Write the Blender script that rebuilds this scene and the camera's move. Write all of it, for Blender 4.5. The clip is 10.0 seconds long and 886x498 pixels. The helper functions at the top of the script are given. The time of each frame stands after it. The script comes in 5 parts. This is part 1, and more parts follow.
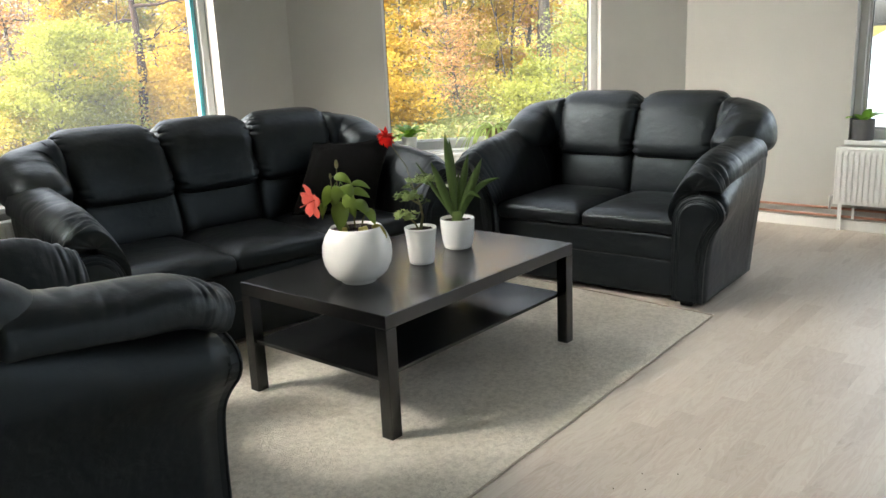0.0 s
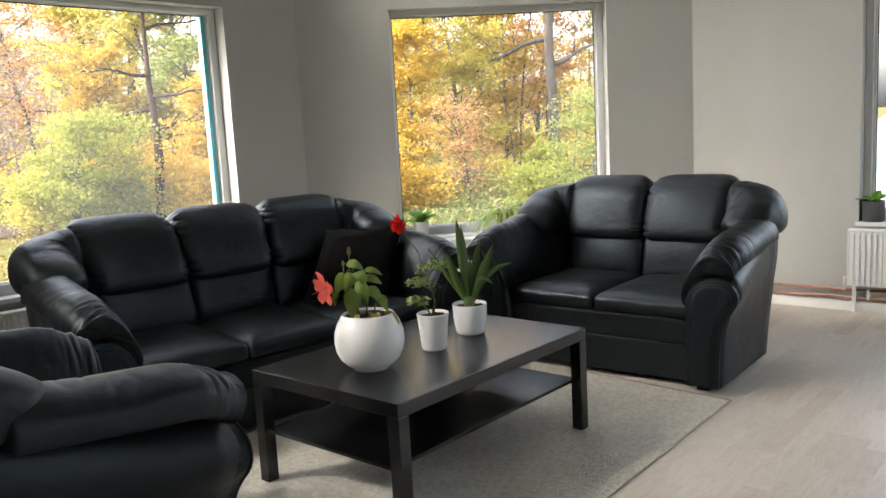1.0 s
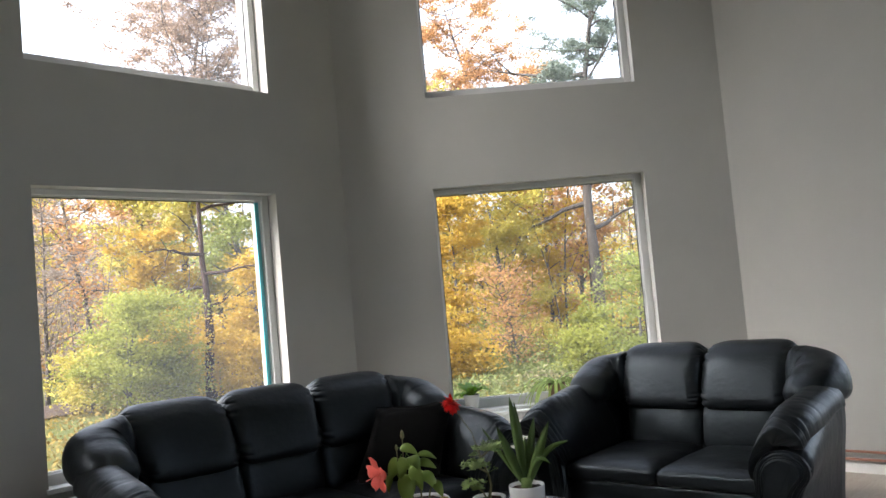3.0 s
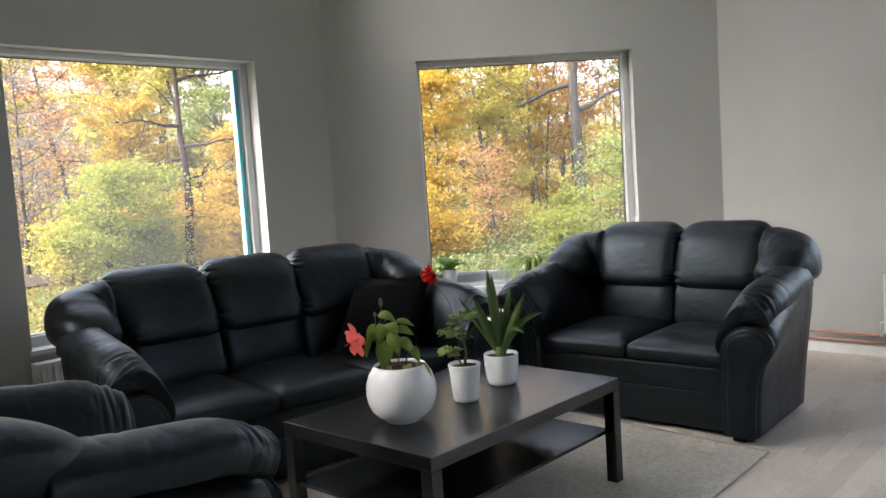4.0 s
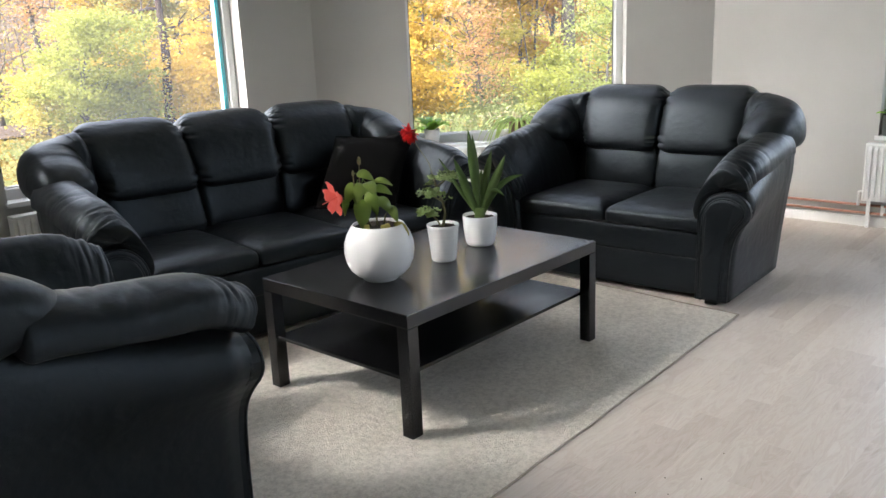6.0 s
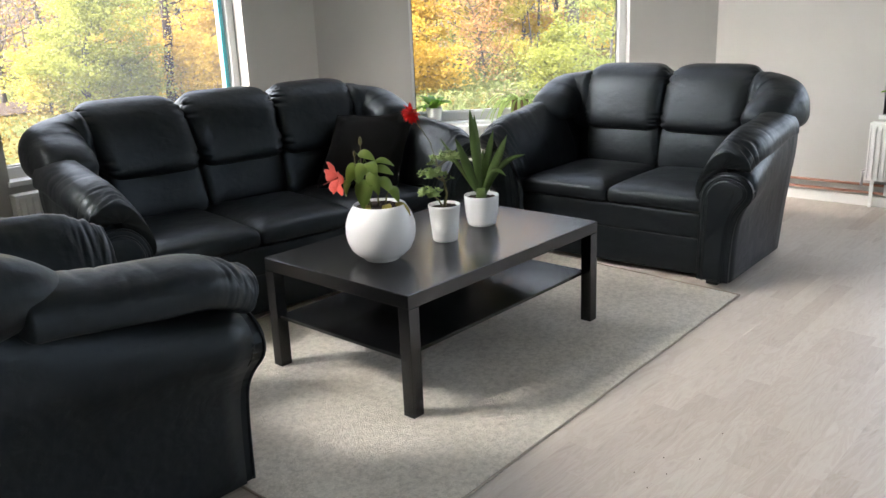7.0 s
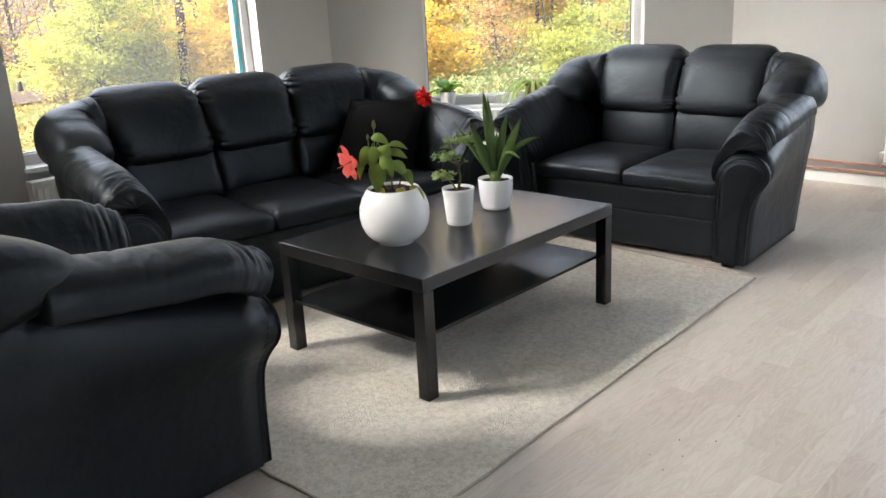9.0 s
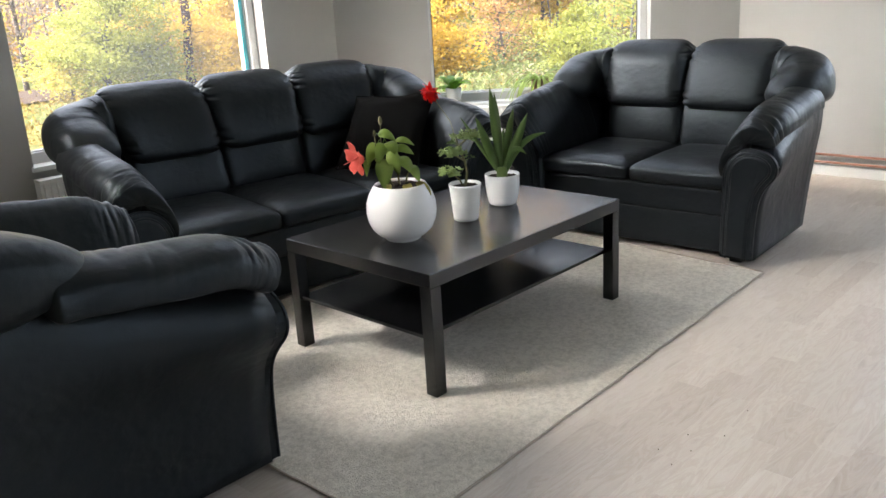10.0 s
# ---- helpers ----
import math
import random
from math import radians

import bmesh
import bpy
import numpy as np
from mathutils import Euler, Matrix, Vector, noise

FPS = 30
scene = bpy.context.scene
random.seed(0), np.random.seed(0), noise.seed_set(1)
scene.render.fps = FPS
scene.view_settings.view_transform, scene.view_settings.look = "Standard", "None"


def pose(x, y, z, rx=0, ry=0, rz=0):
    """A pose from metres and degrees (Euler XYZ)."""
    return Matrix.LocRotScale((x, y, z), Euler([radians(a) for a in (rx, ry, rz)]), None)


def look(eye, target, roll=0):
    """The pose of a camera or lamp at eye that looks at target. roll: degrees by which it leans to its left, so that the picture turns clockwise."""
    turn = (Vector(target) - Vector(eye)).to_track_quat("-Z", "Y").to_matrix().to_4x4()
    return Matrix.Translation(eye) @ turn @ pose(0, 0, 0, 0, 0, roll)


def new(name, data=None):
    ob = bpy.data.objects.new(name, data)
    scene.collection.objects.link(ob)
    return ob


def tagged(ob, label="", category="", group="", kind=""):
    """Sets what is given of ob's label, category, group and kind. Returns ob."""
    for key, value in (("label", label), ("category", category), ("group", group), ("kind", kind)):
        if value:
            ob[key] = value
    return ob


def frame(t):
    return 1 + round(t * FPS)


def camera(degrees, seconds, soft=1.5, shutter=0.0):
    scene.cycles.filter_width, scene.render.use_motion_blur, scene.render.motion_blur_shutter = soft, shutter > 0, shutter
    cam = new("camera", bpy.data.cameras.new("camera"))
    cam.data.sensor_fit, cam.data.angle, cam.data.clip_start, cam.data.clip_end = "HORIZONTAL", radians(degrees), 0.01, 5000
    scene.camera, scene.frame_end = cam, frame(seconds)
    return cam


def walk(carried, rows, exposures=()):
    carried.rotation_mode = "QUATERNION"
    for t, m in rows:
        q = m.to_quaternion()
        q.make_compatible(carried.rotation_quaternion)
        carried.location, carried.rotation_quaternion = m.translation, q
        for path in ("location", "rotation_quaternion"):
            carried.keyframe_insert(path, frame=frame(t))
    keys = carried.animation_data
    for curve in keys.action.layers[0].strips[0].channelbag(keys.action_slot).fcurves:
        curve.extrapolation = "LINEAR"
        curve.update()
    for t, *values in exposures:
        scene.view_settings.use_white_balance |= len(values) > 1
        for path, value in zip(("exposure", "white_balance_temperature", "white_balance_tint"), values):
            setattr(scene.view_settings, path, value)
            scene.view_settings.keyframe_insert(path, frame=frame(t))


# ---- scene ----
cam = camera(56.3, 10.0, soft=1.5, shutter=0.0)
PATH = [
    (0, -1.849, -1.839, 1.323, 76.097, 2.508, -50.207),
    (0.5, -1.850, -1.834, 1.314, 77.248, 2.503, -49.976),
    (1, -1.849, -1.838, 1.338, 81.811, 3.064, -49.486),
    (1.5, -1.885, -1.859, 1.419, 90.863, 4.127, -47.873),
    (2, -1.891, -1.847, 1.464, 96.313, 4.971, -46.517),
    (2.2, -1.900, -1.846, 1.464, 96.967, 5.134, -46.269),
    (3.3, -1.855, -1.820, 1.372, 90.635, 4.673, -46.834),
    (3.5, -1.859, -1.819, 1.366, 88.660, 4.341, -47.167),
    (4, -1.861, -1.823, 1.362, 84.992, 3.657, -47.752),
    (4.5, -1.857, -1.821, 1.359, 82.330, 3.129, -48.116),
    (5, -1.856, -1.822, 1.355, 80.024, 2.806, -48.250),
    (5.5, -1.841, -1.816, 1.350, 77.250, 2.541, -48.620),
    (7, -1.827, -1.822, 1.366, 73.781, 2.306, -48.475),
    (7.5, -1.830, -1.820, 1.363, 73.427, 2.260, -48.431),
    (8, -1.829, -1.819, 1.360, 73.274, 2.431, -48.212),
    (8.5, -1.829, -1.819, 1.358, 73.049, 2.622, -47.897),
    (9, -1.826, -1.820, 1.355, 72.857, 2.851, -47.621),
    (9.5, -1.825, -1.819, 1.355, 72.723, 3.059, -47.422),
    (10, -1.829, -1.818, 1.350, 72.681, 3.233, -47.288),
]
EXPOSURES = [(0.0, 3.4, 6740, 5), (0.7, 3.32, 6690, 6), (1.5, 2.91, 6420, 10), (2.1, 2.66, 6370, 10), (3.4, 2.83, 6210, 10), (4.5, 3.11, 6230, 10), (5.5, 3.32, 6230, 10), (7.0, 3.5, 6370, 10), (10.0, 3.55, 6420, 10)]
walk(cam, [(r[0], pose(*r[1:])) for r in PATH], EXPOSURES)

# ---- world and light: overcast autumn day ----
SUN_ELEV, SUN_AZ = radians(44), radians(300)
world = bpy.data.worlds.new("overcast_sky")
scene.world = world
world.use_nodes = True
wn, wl = world.node_tree.nodes, world.node_tree.links
sky = wn.new("ShaderNodeTexSky")
sky.sky_type, sky.sun_disc = "NISHITA", False
sky.sun_elevation, sky.sun_rotation = SUN_ELEV, SUN_AZ
sky.air_density, sky.dust_density, sky.ozone_density = 1.0, 6.0, 1.0
grey = wn.new("ShaderNodeHueSaturation")
grey.inputs["Saturation"].default_value = 0.45
wl.new(sky.outputs[0], grey.inputs["Color"])
wl.new(grey.outputs[0], wn["Background"].inputs["Color"])
wn["Background"].inputs["Strength"].default_value = 0.15
sun = new("sun", bpy.data.lights.new("sun", "SUN"))
sun.data.energy, sun.data.angle, sun.data.color = 0.5, radians(50), (1.0, 0.98, 0.95)
sd = Vector((math.sin(SUN_AZ) * math.cos(SUN_ELEV), math.cos(SUN_AZ) * math.cos(SUN_ELEV), math.sin(SUN_ELEV)))
sun.matrix_world = look(sd * 50, (0, 0, 0))


# ---- materials ----
def mat(name, colour, rough=0.5, metal=0.0, spec=0.5):
    m = bpy.data.materials.new(name)
    m.use_nodes = True
    b = m.node_tree.nodes["Principled BSDF"]
    b.inputs["Base Color"].default_value = (*colour, 1)
    b.inputs["Roughness"].default_value = rough
    b.inputs["Metallic"].default_value = metal
    b.inputs["Specular IOR Level"].default_value = spec
    return m


def N(m, kind, **props):
    n = m.node_tree.nodes.new("ShaderNode" + kind)
    for k, v in props.items():
        if k in n.inputs:
            n.inputs[k].default_value = v
    return n


def L(m, a, b):
    m.node_tree.links.new(a, b)


def bsdf(m):
    return m.node_tree.nodes["Principled BSDF"]


def obj_coords(m, scale=(1, 1, 1), which="Object"):
    tc, mp = N(m, "TexCoord"), N(m, "Mapping")
    mp.inputs["Scale"].default_value = scale
    L(m, tc.outputs[which], mp.inputs["Vector"])
    return mp.outputs[0]


def noise_tex(m, vec, scale, detail=4, rough=0.55, distort=0.0):
    n = N(m, "TexNoise", Scale=scale, Detail=detail, Roughness=rough, Distortion=distort)
    L(m, vec, n.inputs["Vector"])
    return n.outputs["Fac"]


def ramp(m, fac, stops):
    r = N(m, "ValToRGB")
    e = r.color_ramp.elements
    while len(e) < len(stops):
        e.new(0.5)
    for el, (p, c) in zip(e, stops):
        el.position, el.color = p, (*c, 1)
    L(m, fac, r.inputs[0])
    return r.outputs[0]


def bump(m, *layers):
    """layers: (height socket, strength, distance)"""
    last = None
    for h, s, d in layers:
        b = N(m, "Bump", Strength=s, Distance=d)
        L(m, h, b.inputs["Height"])
        if last is not None:
            L(m, last, b.inputs["Normal"])
        last = b.outputs[0]
    L(m, last, bsdf(m).inputs["Normal"])


def mixcol(m, fac, a, b, mode="MIX"):
    x = N(m, "Mix")
    x.data_type, x.blend_type = "RGBA", mode
    for s, v in ((0, fac), (6, a), (7, b)):
        if hasattr(v, "links"):
            L(m, v, x.inputs[s])
        else:
            x.inputs[s].default_value = v if s == 0 else (*v, 1)
    return x.outputs[2]


def wall_paint(name, colour):
    m = mat(name, colour, 0.85, spec=0.25)
    v = obj_coords(m)
    big = noise_tex(m, v, 1.3, 3)
    fine = noise_tex(m, v, 160, 3)
    c = ramp(m, big, [(0.3, tuple(x * 0.95 for x in colour)), (0.7, tuple(min(1, x * 1.03) for x in colour))])
    L(m, c, bsdf(m).inputs["Base Color"])
    bump(m, (big, 0.15, 0.02), (fine, 0.25, 0.002))
    return m


def leather_mat():
    m = mat("black_leather", (0.003, 0.0035, 0.0042), 0.34, spec=0.38)
    bsdf(m).inputs["Specular Tint"].default_value = (0.76, 0.9, 1.0, 1)
    v = obj_coords(m)
    cell = N(m, "TexVoronoi", Scale=420.0)
    L(m, v, cell.inputs["Vector"])
    crease = noise_tex(m, v, 17, 4, 0.6, 0.8)
    soft = noise_tex(m, v, 5, 3)
    fold = noise_tex(m, obj_coords(m, (1, 1, 2.2)), 9, 3, 0.5, 1.4)
    rr = N(m, "MapRange")
    rr.inputs["To Min"].default_value, rr.inputs["To Max"].default_value = 0.35, 0.47
    L(m, soft, rr.inputs["Value"])
    L(m, rr.outputs[0], bsdf(m).inputs["Roughness"])
    c = ramp(m, crease, [(0.3, (0.0024, 0.0027, 0.0033)), (0.75, (0.0042, 0.0047, 0.0056))])
    L(m, c, bsdf(m).inputs["Base Color"])
    bump(m, (soft, 0.3, 0.03), (fold, 0.12, 0.014), (crease, 0.14, 0.008), (cell.outputs["Distance"], 0.15, 0.001))
    return m


def table_mat():
    m = mat("black_brown_foil", (0.011, 0.0112, 0.012), 0.24, spec=0.55)
    v = obj_coords(m, (2, 60, 60))
    g = noise_tex(m, v, 6, 5, 0.6, 0.3)
    sm = noise_tex(m, obj_coords(m), 9, 4)
    c = ramp(m, g, [(0.3, (0.0028, 0.0028, 0.0031)), (0.7, (0.0055, 0.0056, 0.0061))])
    L(m, c, bsdf(m).inputs["Base Color"])
    rr = N(m, "MapRange")
    rr.inputs["To Min"].default_value, rr.inputs["To Max"].default_value = 0.18, 0.28
    L(m, sm, rr.inputs["Value"])
    L(m, rr.outputs[0], bsdf(m).inputs["Roughness"])
    return m


def rug_mat():
    m = mat("beige_short_pile", (0.42, 0.385, 0.33), 0.95, spec=0.1)
    v = obj_coords(m)
    big, mid, fine = noise_tex(m, v, 2.2, 4, 0.6), noise_tex(m, v, 46, 4, 0.65), noise_tex(m, v, 170, 3, 0.75)
    c1 = ramp(m, big, [(0.3, (0.65, 0.605, 0.52)), (0.7, (0.76, 0.715, 0.63))])
    c2 = ramp(m, fine, [(0.33, (0.84, 0.825, 0.80)), (0.58, (1.03, 1.03, 1.03))])
    c3 = ramp(m, mid, [(0.36, (0.82, 0.81, 0.80)), (0.58, (1.03, 1.03, 1.03))])
    L(m, mixcol(m, 1.0, mixcol(m, 1.0, c1, c2, "MULTIPLY"), c3, "MULTIPLY"), bsdf(m).inputs["Base Color"])
    bump(m, (mid, 0.6, 0.008), (fine, 1.0, 0.008))
    return m


def floor_mat():
    m = mat("oak_laminate", (0.5, 0.42, 0.33), 0.42, spec=0.4)
    inf, geo, both, rnd1 = N(m, "ObjectInfo"), N(m, "NewGeometry"), N(m, "Math"), N(m, "Math")
    both.operation, rnd1.operation = "ADD", "FRACT"
    L(m, inf.outputs["Random"], both.inputs[0])
    L(m, geo.outputs["Random Per Island"], both.inputs[1])
    L(m, both.outputs[0], rnd1.inputs[0])
    piece = rnd1.outputs[0]
    tc = N(m, "TexCoord")
    off = N(m, "VectorMath")
    off.operation = "MULTIPLY_ADD"
    L(m, piece, off.inputs[0])
    off.inputs[1].default_value = (37, 91, 13)
    L(m, tc.outputs["Object"], off.inputs[2])
    mp = N(m, "Mapping")
    mp.inputs["Scale"].default_value = (1.3, 7, 1)
    L(m, off.outputs[0], mp.inputs["Vector"])
    g1 = noise_tex(m, mp.outputs[0], 2.6, 5, 0.55, 1.6)
    mp2 = N(m, "Mapping")
    mp2.inputs["Scale"].default_value = (6, 120, 1)
    L(m, off.outputs[0], mp2.inputs["Vector"])
    g2 = noise_tex(m, mp2.outputs[0], 3, 4)
    c1 = ramp(m, g1, [(0.22, (0.40, 0.345, 0.29)), (0.38, (0.505, 0.452, 0.395)), (0.48, (0.545, 0.498, 0.44)), (0.56, (0.49, 0.432, 0.372)), (0.64, (0.54, 0.49, 0.435)), (0.82, (0.58, 0.54, 0.49))])
    c2 = ramp(m, g2, [(0.25, (0.95, 0.945, 0.94)), (0.75, (1.02, 1.02, 1.02))])
    c3 = ramp(m, piece, [(0.0, (0.825, 0.795, 0.77)), (0.45, (0.935, 0.925, 0.91)), (1.0, (1.0, 0.995, 0.985))])
    L(m, mixcol(m, 1.0, mixcol(m, 1.0, c1, c2, "MULTIPLY"), c3, "MULTIPLY"), bsdf(m).inputs["Base Color"])
    bump(m, (g2, 0.05, 0.001))
    return m


def glaze_mat(name, colour, rough):
    m = mat(name, colour, rough, spec=0.5)
    v = obj_coords(m)
    n1, n2 = noise_tex(m, v, 12, 3), noise_tex(m, v, 240, 2)
    c = ramp(m, n1, [(0.3, tuple(x * 0.95 for x in colour)), (0.7, colour)])
    L(m, c, bsdf(m).inputs["Base Color"])
    bump(m, (n2, 0.05, 0.001))
    return m


def grain_mat(name, a, b, scale, rough=0.8, bumps=0.4, dist=0.004, stretch=(1, 1, 1), spec=0.3):
    m = mat(name, a, rough, spec=spec)
    n1 = noise_tex(m, obj_coords(m, stretch), scale, 5, 0.65)
    L(m, ramp(m, n1, [(0.3, a), (0.7, b)]), bsdf(m).inputs["Base Color"])
    bump(m, (n1, bumps, dist))
    return m


def leaf_mat(name, dark, mid, light, trans=0.35, rough=0.5):
    """Leaf colours vary leaf by leaf; some light passes through."""
    m = mat(name, mid, rough, spec=0.15)
    geo = N(m, "NewGeometry")
    c = ramp(m, geo.outputs["Random Per Island"], [(0.0, dark), (0.5, mid), (1.0, light)])
    clump = noise_tex(m, obj_coords(m), 1.6, 4)
    c2 = ramp(m, clump, [(0.3, (0.88, 0.89, 0.87)), (0.66, (1.04, 1.04, 1.02))])
    cc = mixcol(m, 1.0, c, c2, "MULTIPLY")
    L(m, cc, bsdf(m).inputs["Base Color"])
    tr = N(m, "BsdfTranslucent")
    L(m, cc, tr.inputs["Color"])
    mx = N(m, "MixShader", Fac=trans)
    out = m.node_tree.nodes["Material Output"]
    L(m, bsdf(m).outputs[0], mx.inputs[1])
    L(m, tr.outputs[0], mx.inputs[2])
    L(m, mx.outputs[0], out.inputs["Surface"])
    return m


def glass_mat():
    m = mat("window_glass", (1, 1, 1), 0.0, spec=0.5)
    bsdf(m).inputs["Transmission Weight"].default_value = 1.0
    bsdf(m).inputs["IOR"].default_value = 1.02
    # a faint uneven bluish veil on each face, standing in for outdoor haze
    veil = N(m, "BsdfTranslucent")
    veil.inputs["Color"].default_value = (0.86, 0.93, 1.0, 1)
    veil_noise = noise_tex(m, obj_coords(m), 2.5, 4)
    amount = N(m, "MapRange")
    amount.inputs["To Min"].default_value, amount.inputs["To Max"].default_value = 0.009, 0.014
    L(m, veil_noise, amount.inputs["Value"])
    mx = N(m, "MixShader")
    L(m, amount.outputs[0], mx.inputs[0])
    L(m, bsdf(m).outputs[0], mx.inputs[1])
    L(m, veil.outputs[0], mx.inputs[2])
    L(m, mx.outputs[0], m.node_tree.nodes["Material Output"].inputs["Surface"])
    return m


M_WALL = wall_paint("warm_grey_wall_paint", (0.425, 0.42, 0.395))
M_CEIL = wall_paint("white_ceiling_paint", (0.78, 0.77, 0.75))
M_WHITE = glaze_mat("white_window_paint", (0.66, 0.66, 0.65), 0.4)
M_RADI = glaze_mat("white_radiator_enamel", (0.78, 0.78, 0.76), 0.35)
M_COPPER = grain_mat("copper_pipe", (0.30, 0.14, 0.09), (0.40, 0.21, 0.15), 30, 0.6, 0.1, 0.001)
M_SKIRT = glaze_mat("white_skirting_paint", (0.74, 0.73, 0.7), 0.5)
M_LEATHER = leather_mat()
M_TABLE = table_mat()
M_RUG = rug_mat()
M_RUGEDGE = grain_mat("taupe_rug_binding", (0.31, 0.265, 0.215), (0.42, 0.365, 0.30), 220, 0.9, 0.6, 0.002)
M_FLOOR = floor_mat()
M_CERAMIC = glaze_mat("white_glazed_ceramic", (0.7, 0.7, 0.69), 0.22)
M_CERAMIC2 = glaze_mat("matt_white_ceramic", (0.68, 0.675, 0.65), 0.45)
M_GREYPOT = glaze_mat("dark_grey_pot", (0.07, 0.072, 0.075), 0.6)
M_TERRA = grain_mat("brown_clay_pot", (0.22, 0.14, 0.085), (0.3, 0.2, 0.13), 40, 0.8)
M_SOIL = grain_mat("potting_soil", (0.018, 0.012, 0.008), (0.06, 0.04, 0.027), 130, 0.95, 1.0, 0.006)
M_STEM = grain_mat("green_brown_stem", (0.09, 0.1, 0.035), (0.17, 0.14, 0.07), 60, 0.7)
M_GLASS = glass_mat()
M_TAPE = glaze_mat("cyan_protective_film", (0.1, 0.45, 0.5), 0.35)
M_DARKGASKET = mat("black_gasket", (0.02, 0.02, 0.02), 0.6)
M_FABRIC = grain_mat("black_cotton_velvet", (0.0045, 0.0043, 0.0043), (0.0085, 0.0081, 0.008), 300, 0.95, 0.5, 0.002, spec=0.05)
M_PAPER = grain_mat("white_paper_petals", (0.78, 0.76, 0.72), (0.84, 0.83, 0.8), 30, 0.8, 0.1, 0.001)
M_FOOT = mat("black_plastic_foot", (0.012, 0.012, 0.012), 0.5)


# ---- helpers for things ----
def mesh_from(bm, name, material, smooth=False):
    me = bpy.data.meshes.new(name)
    bm.normal_update()
    bm.to_mesh(me)
    bm.free()
    if material:
        me.materials.append(material)
    if smooth:
        for p in me.polygons:
            p.use_smooth = True
    return me


def part(name, bm, material, parent=None, label="", smooth=False):
    ob = new(name, mesh_from(bm, name, material, smooth))
    if parent is not None:
        ob.parent = parent
    if label:
        ob["label"] = label
    return ob


def thing(name, m, label, category, group=""):
    ob = new(name)
    ob.matrix_world = m
    return tagged(ob, label, category, group)


def box(bm, x0, x1, y0, y1, z0, z1, bev=0.0, seg=2):
    g = bmesh.ops.create_cube(bm, size=1.0)
    vs = g["verts"]
    for v in vs:
        v.co = Vector(((x0 + x1) / 2 + v.co.x * (x1 - x0), (y0 + y1) / 2 + v.co.y * (y1 - y0), (z0 + z1) / 2 + v.co.z * (z1 - z0)))
    if bev > 0:
        es = list({e for v in vs for e in v.link_edges})
        bmesh.ops.bevel(bm, geom=es, offset=bev, segments=seg, affect="EDGES", profile=0.6)
    return bm


def boxes(*bs, bev=0.0):
    bm = bmesh.new()
    for b in bs:
        box(bm, *b, bev=bev)
    return bm


def lathe(profile, seg=48):
    """profile: (radius, z) rows from bottom to top; closed at radius 0."""
    bm = bmesh.new()
    rings = []
    for r, z in profile:
        if r < 1e-5:
            rings.append([bm.verts.new((0, 0, z))])
        else:
            rings.append([bm.verts.new((r * math.cos(2 * math.pi * i / seg), r * math.sin(2 * math.pi * i / seg), z)) for i in range(seg)])
    for a, b in zip(rings, rings[1:]):
        for i in range(seg):
            j = (i + 1) % seg
            q = [a[i % len(a)], a[j % len(a)], b[j % len(b)], b[i % len(b)]]
            q = list(dict.fromkeys(q))
            if len(q) > 2:
                bm.faces.new(q)
    return bm


def tube(bm, pts, radii, seg=8, cap=True):
    pts = [Vector(p) for p in pts]
    if not hasattr(radii, "__len__"):
        radii = [radii] * len(pts)
    rings, up = [], Vector((0.13, 0.21, 0.97))
    for i, p in enumerate(pts):
        d = (pts[min(i + 1, len(pts) - 1)] - pts[max(i - 1, 0)]).normalized()
        a = d.cross(up)
        if a.length < 1e-3:
            a = d.cross(Vector((1, 0, 0)))
        a.normalize()
        b = d.cross(a)
        rings.append([bm.verts.new(p + radii[i] * (math.cos(2 * math.pi * k / seg) * a + math.sin(2 * math.pi * k / seg) * b)) for k in range(seg)])
    for a, b in zip(rings, rings[1:]):
        for k in range(seg):
            bm.faces.new((a[k], a[(k + 1) % seg], b[(k + 1) % seg], b[k]))
    if cap:
        bm.faces.new(rings[0][::-1])
        bm.faces.new(rings[-1])
    return bm


def spow(x, p):
    return math.copysign(abs(x) ** p, x)


def puff(size, power=(0.35, 0.35), res=(40, 28), shape=None):
    """A stuffed cushion: a rounded box of that size about its middle; shape(v, u) moves each point, u in -1..1 on each axis."""
    bm = bmesh.new()
    nu, nv = res
    rows = []
    for j in range(nv + 1):
        ph = -math.pi / 2 + math.pi * j / nv
        row = []
        for i in range(nu):
            th = 2 * math.pi * i / nu
            c = spow(math.cos(ph), power[1])
            u = Vector((c * spow(math.cos(th), power[0]), c * spow(math.sin(th), power[0]), spow(math.sin(ph), power[1])))
            p = Vector((u.x * size[0] / 2, u.y * size[1] / 2, u.z * size[2] / 2))
            row.append(bm.verts.new(shape(p, u) if shape else p))
            if j in (0, nv):
                break
        rows.append(row)
    for a, b in zip(rows, rows[1:]):
        for i in range(nu):
            k = (i + 1) % nu
            q = list(dict.fromkeys([a[i % len(a)], a[k % len(a)], b[k % len(b)], b[i % len(b)]]))
            if len(q) > 2:
                bm.faces.new(q)
    return bm


# ---- the room: walls, floor, ceiling ----
CEIL = 5.2
WALL_T = 0.30


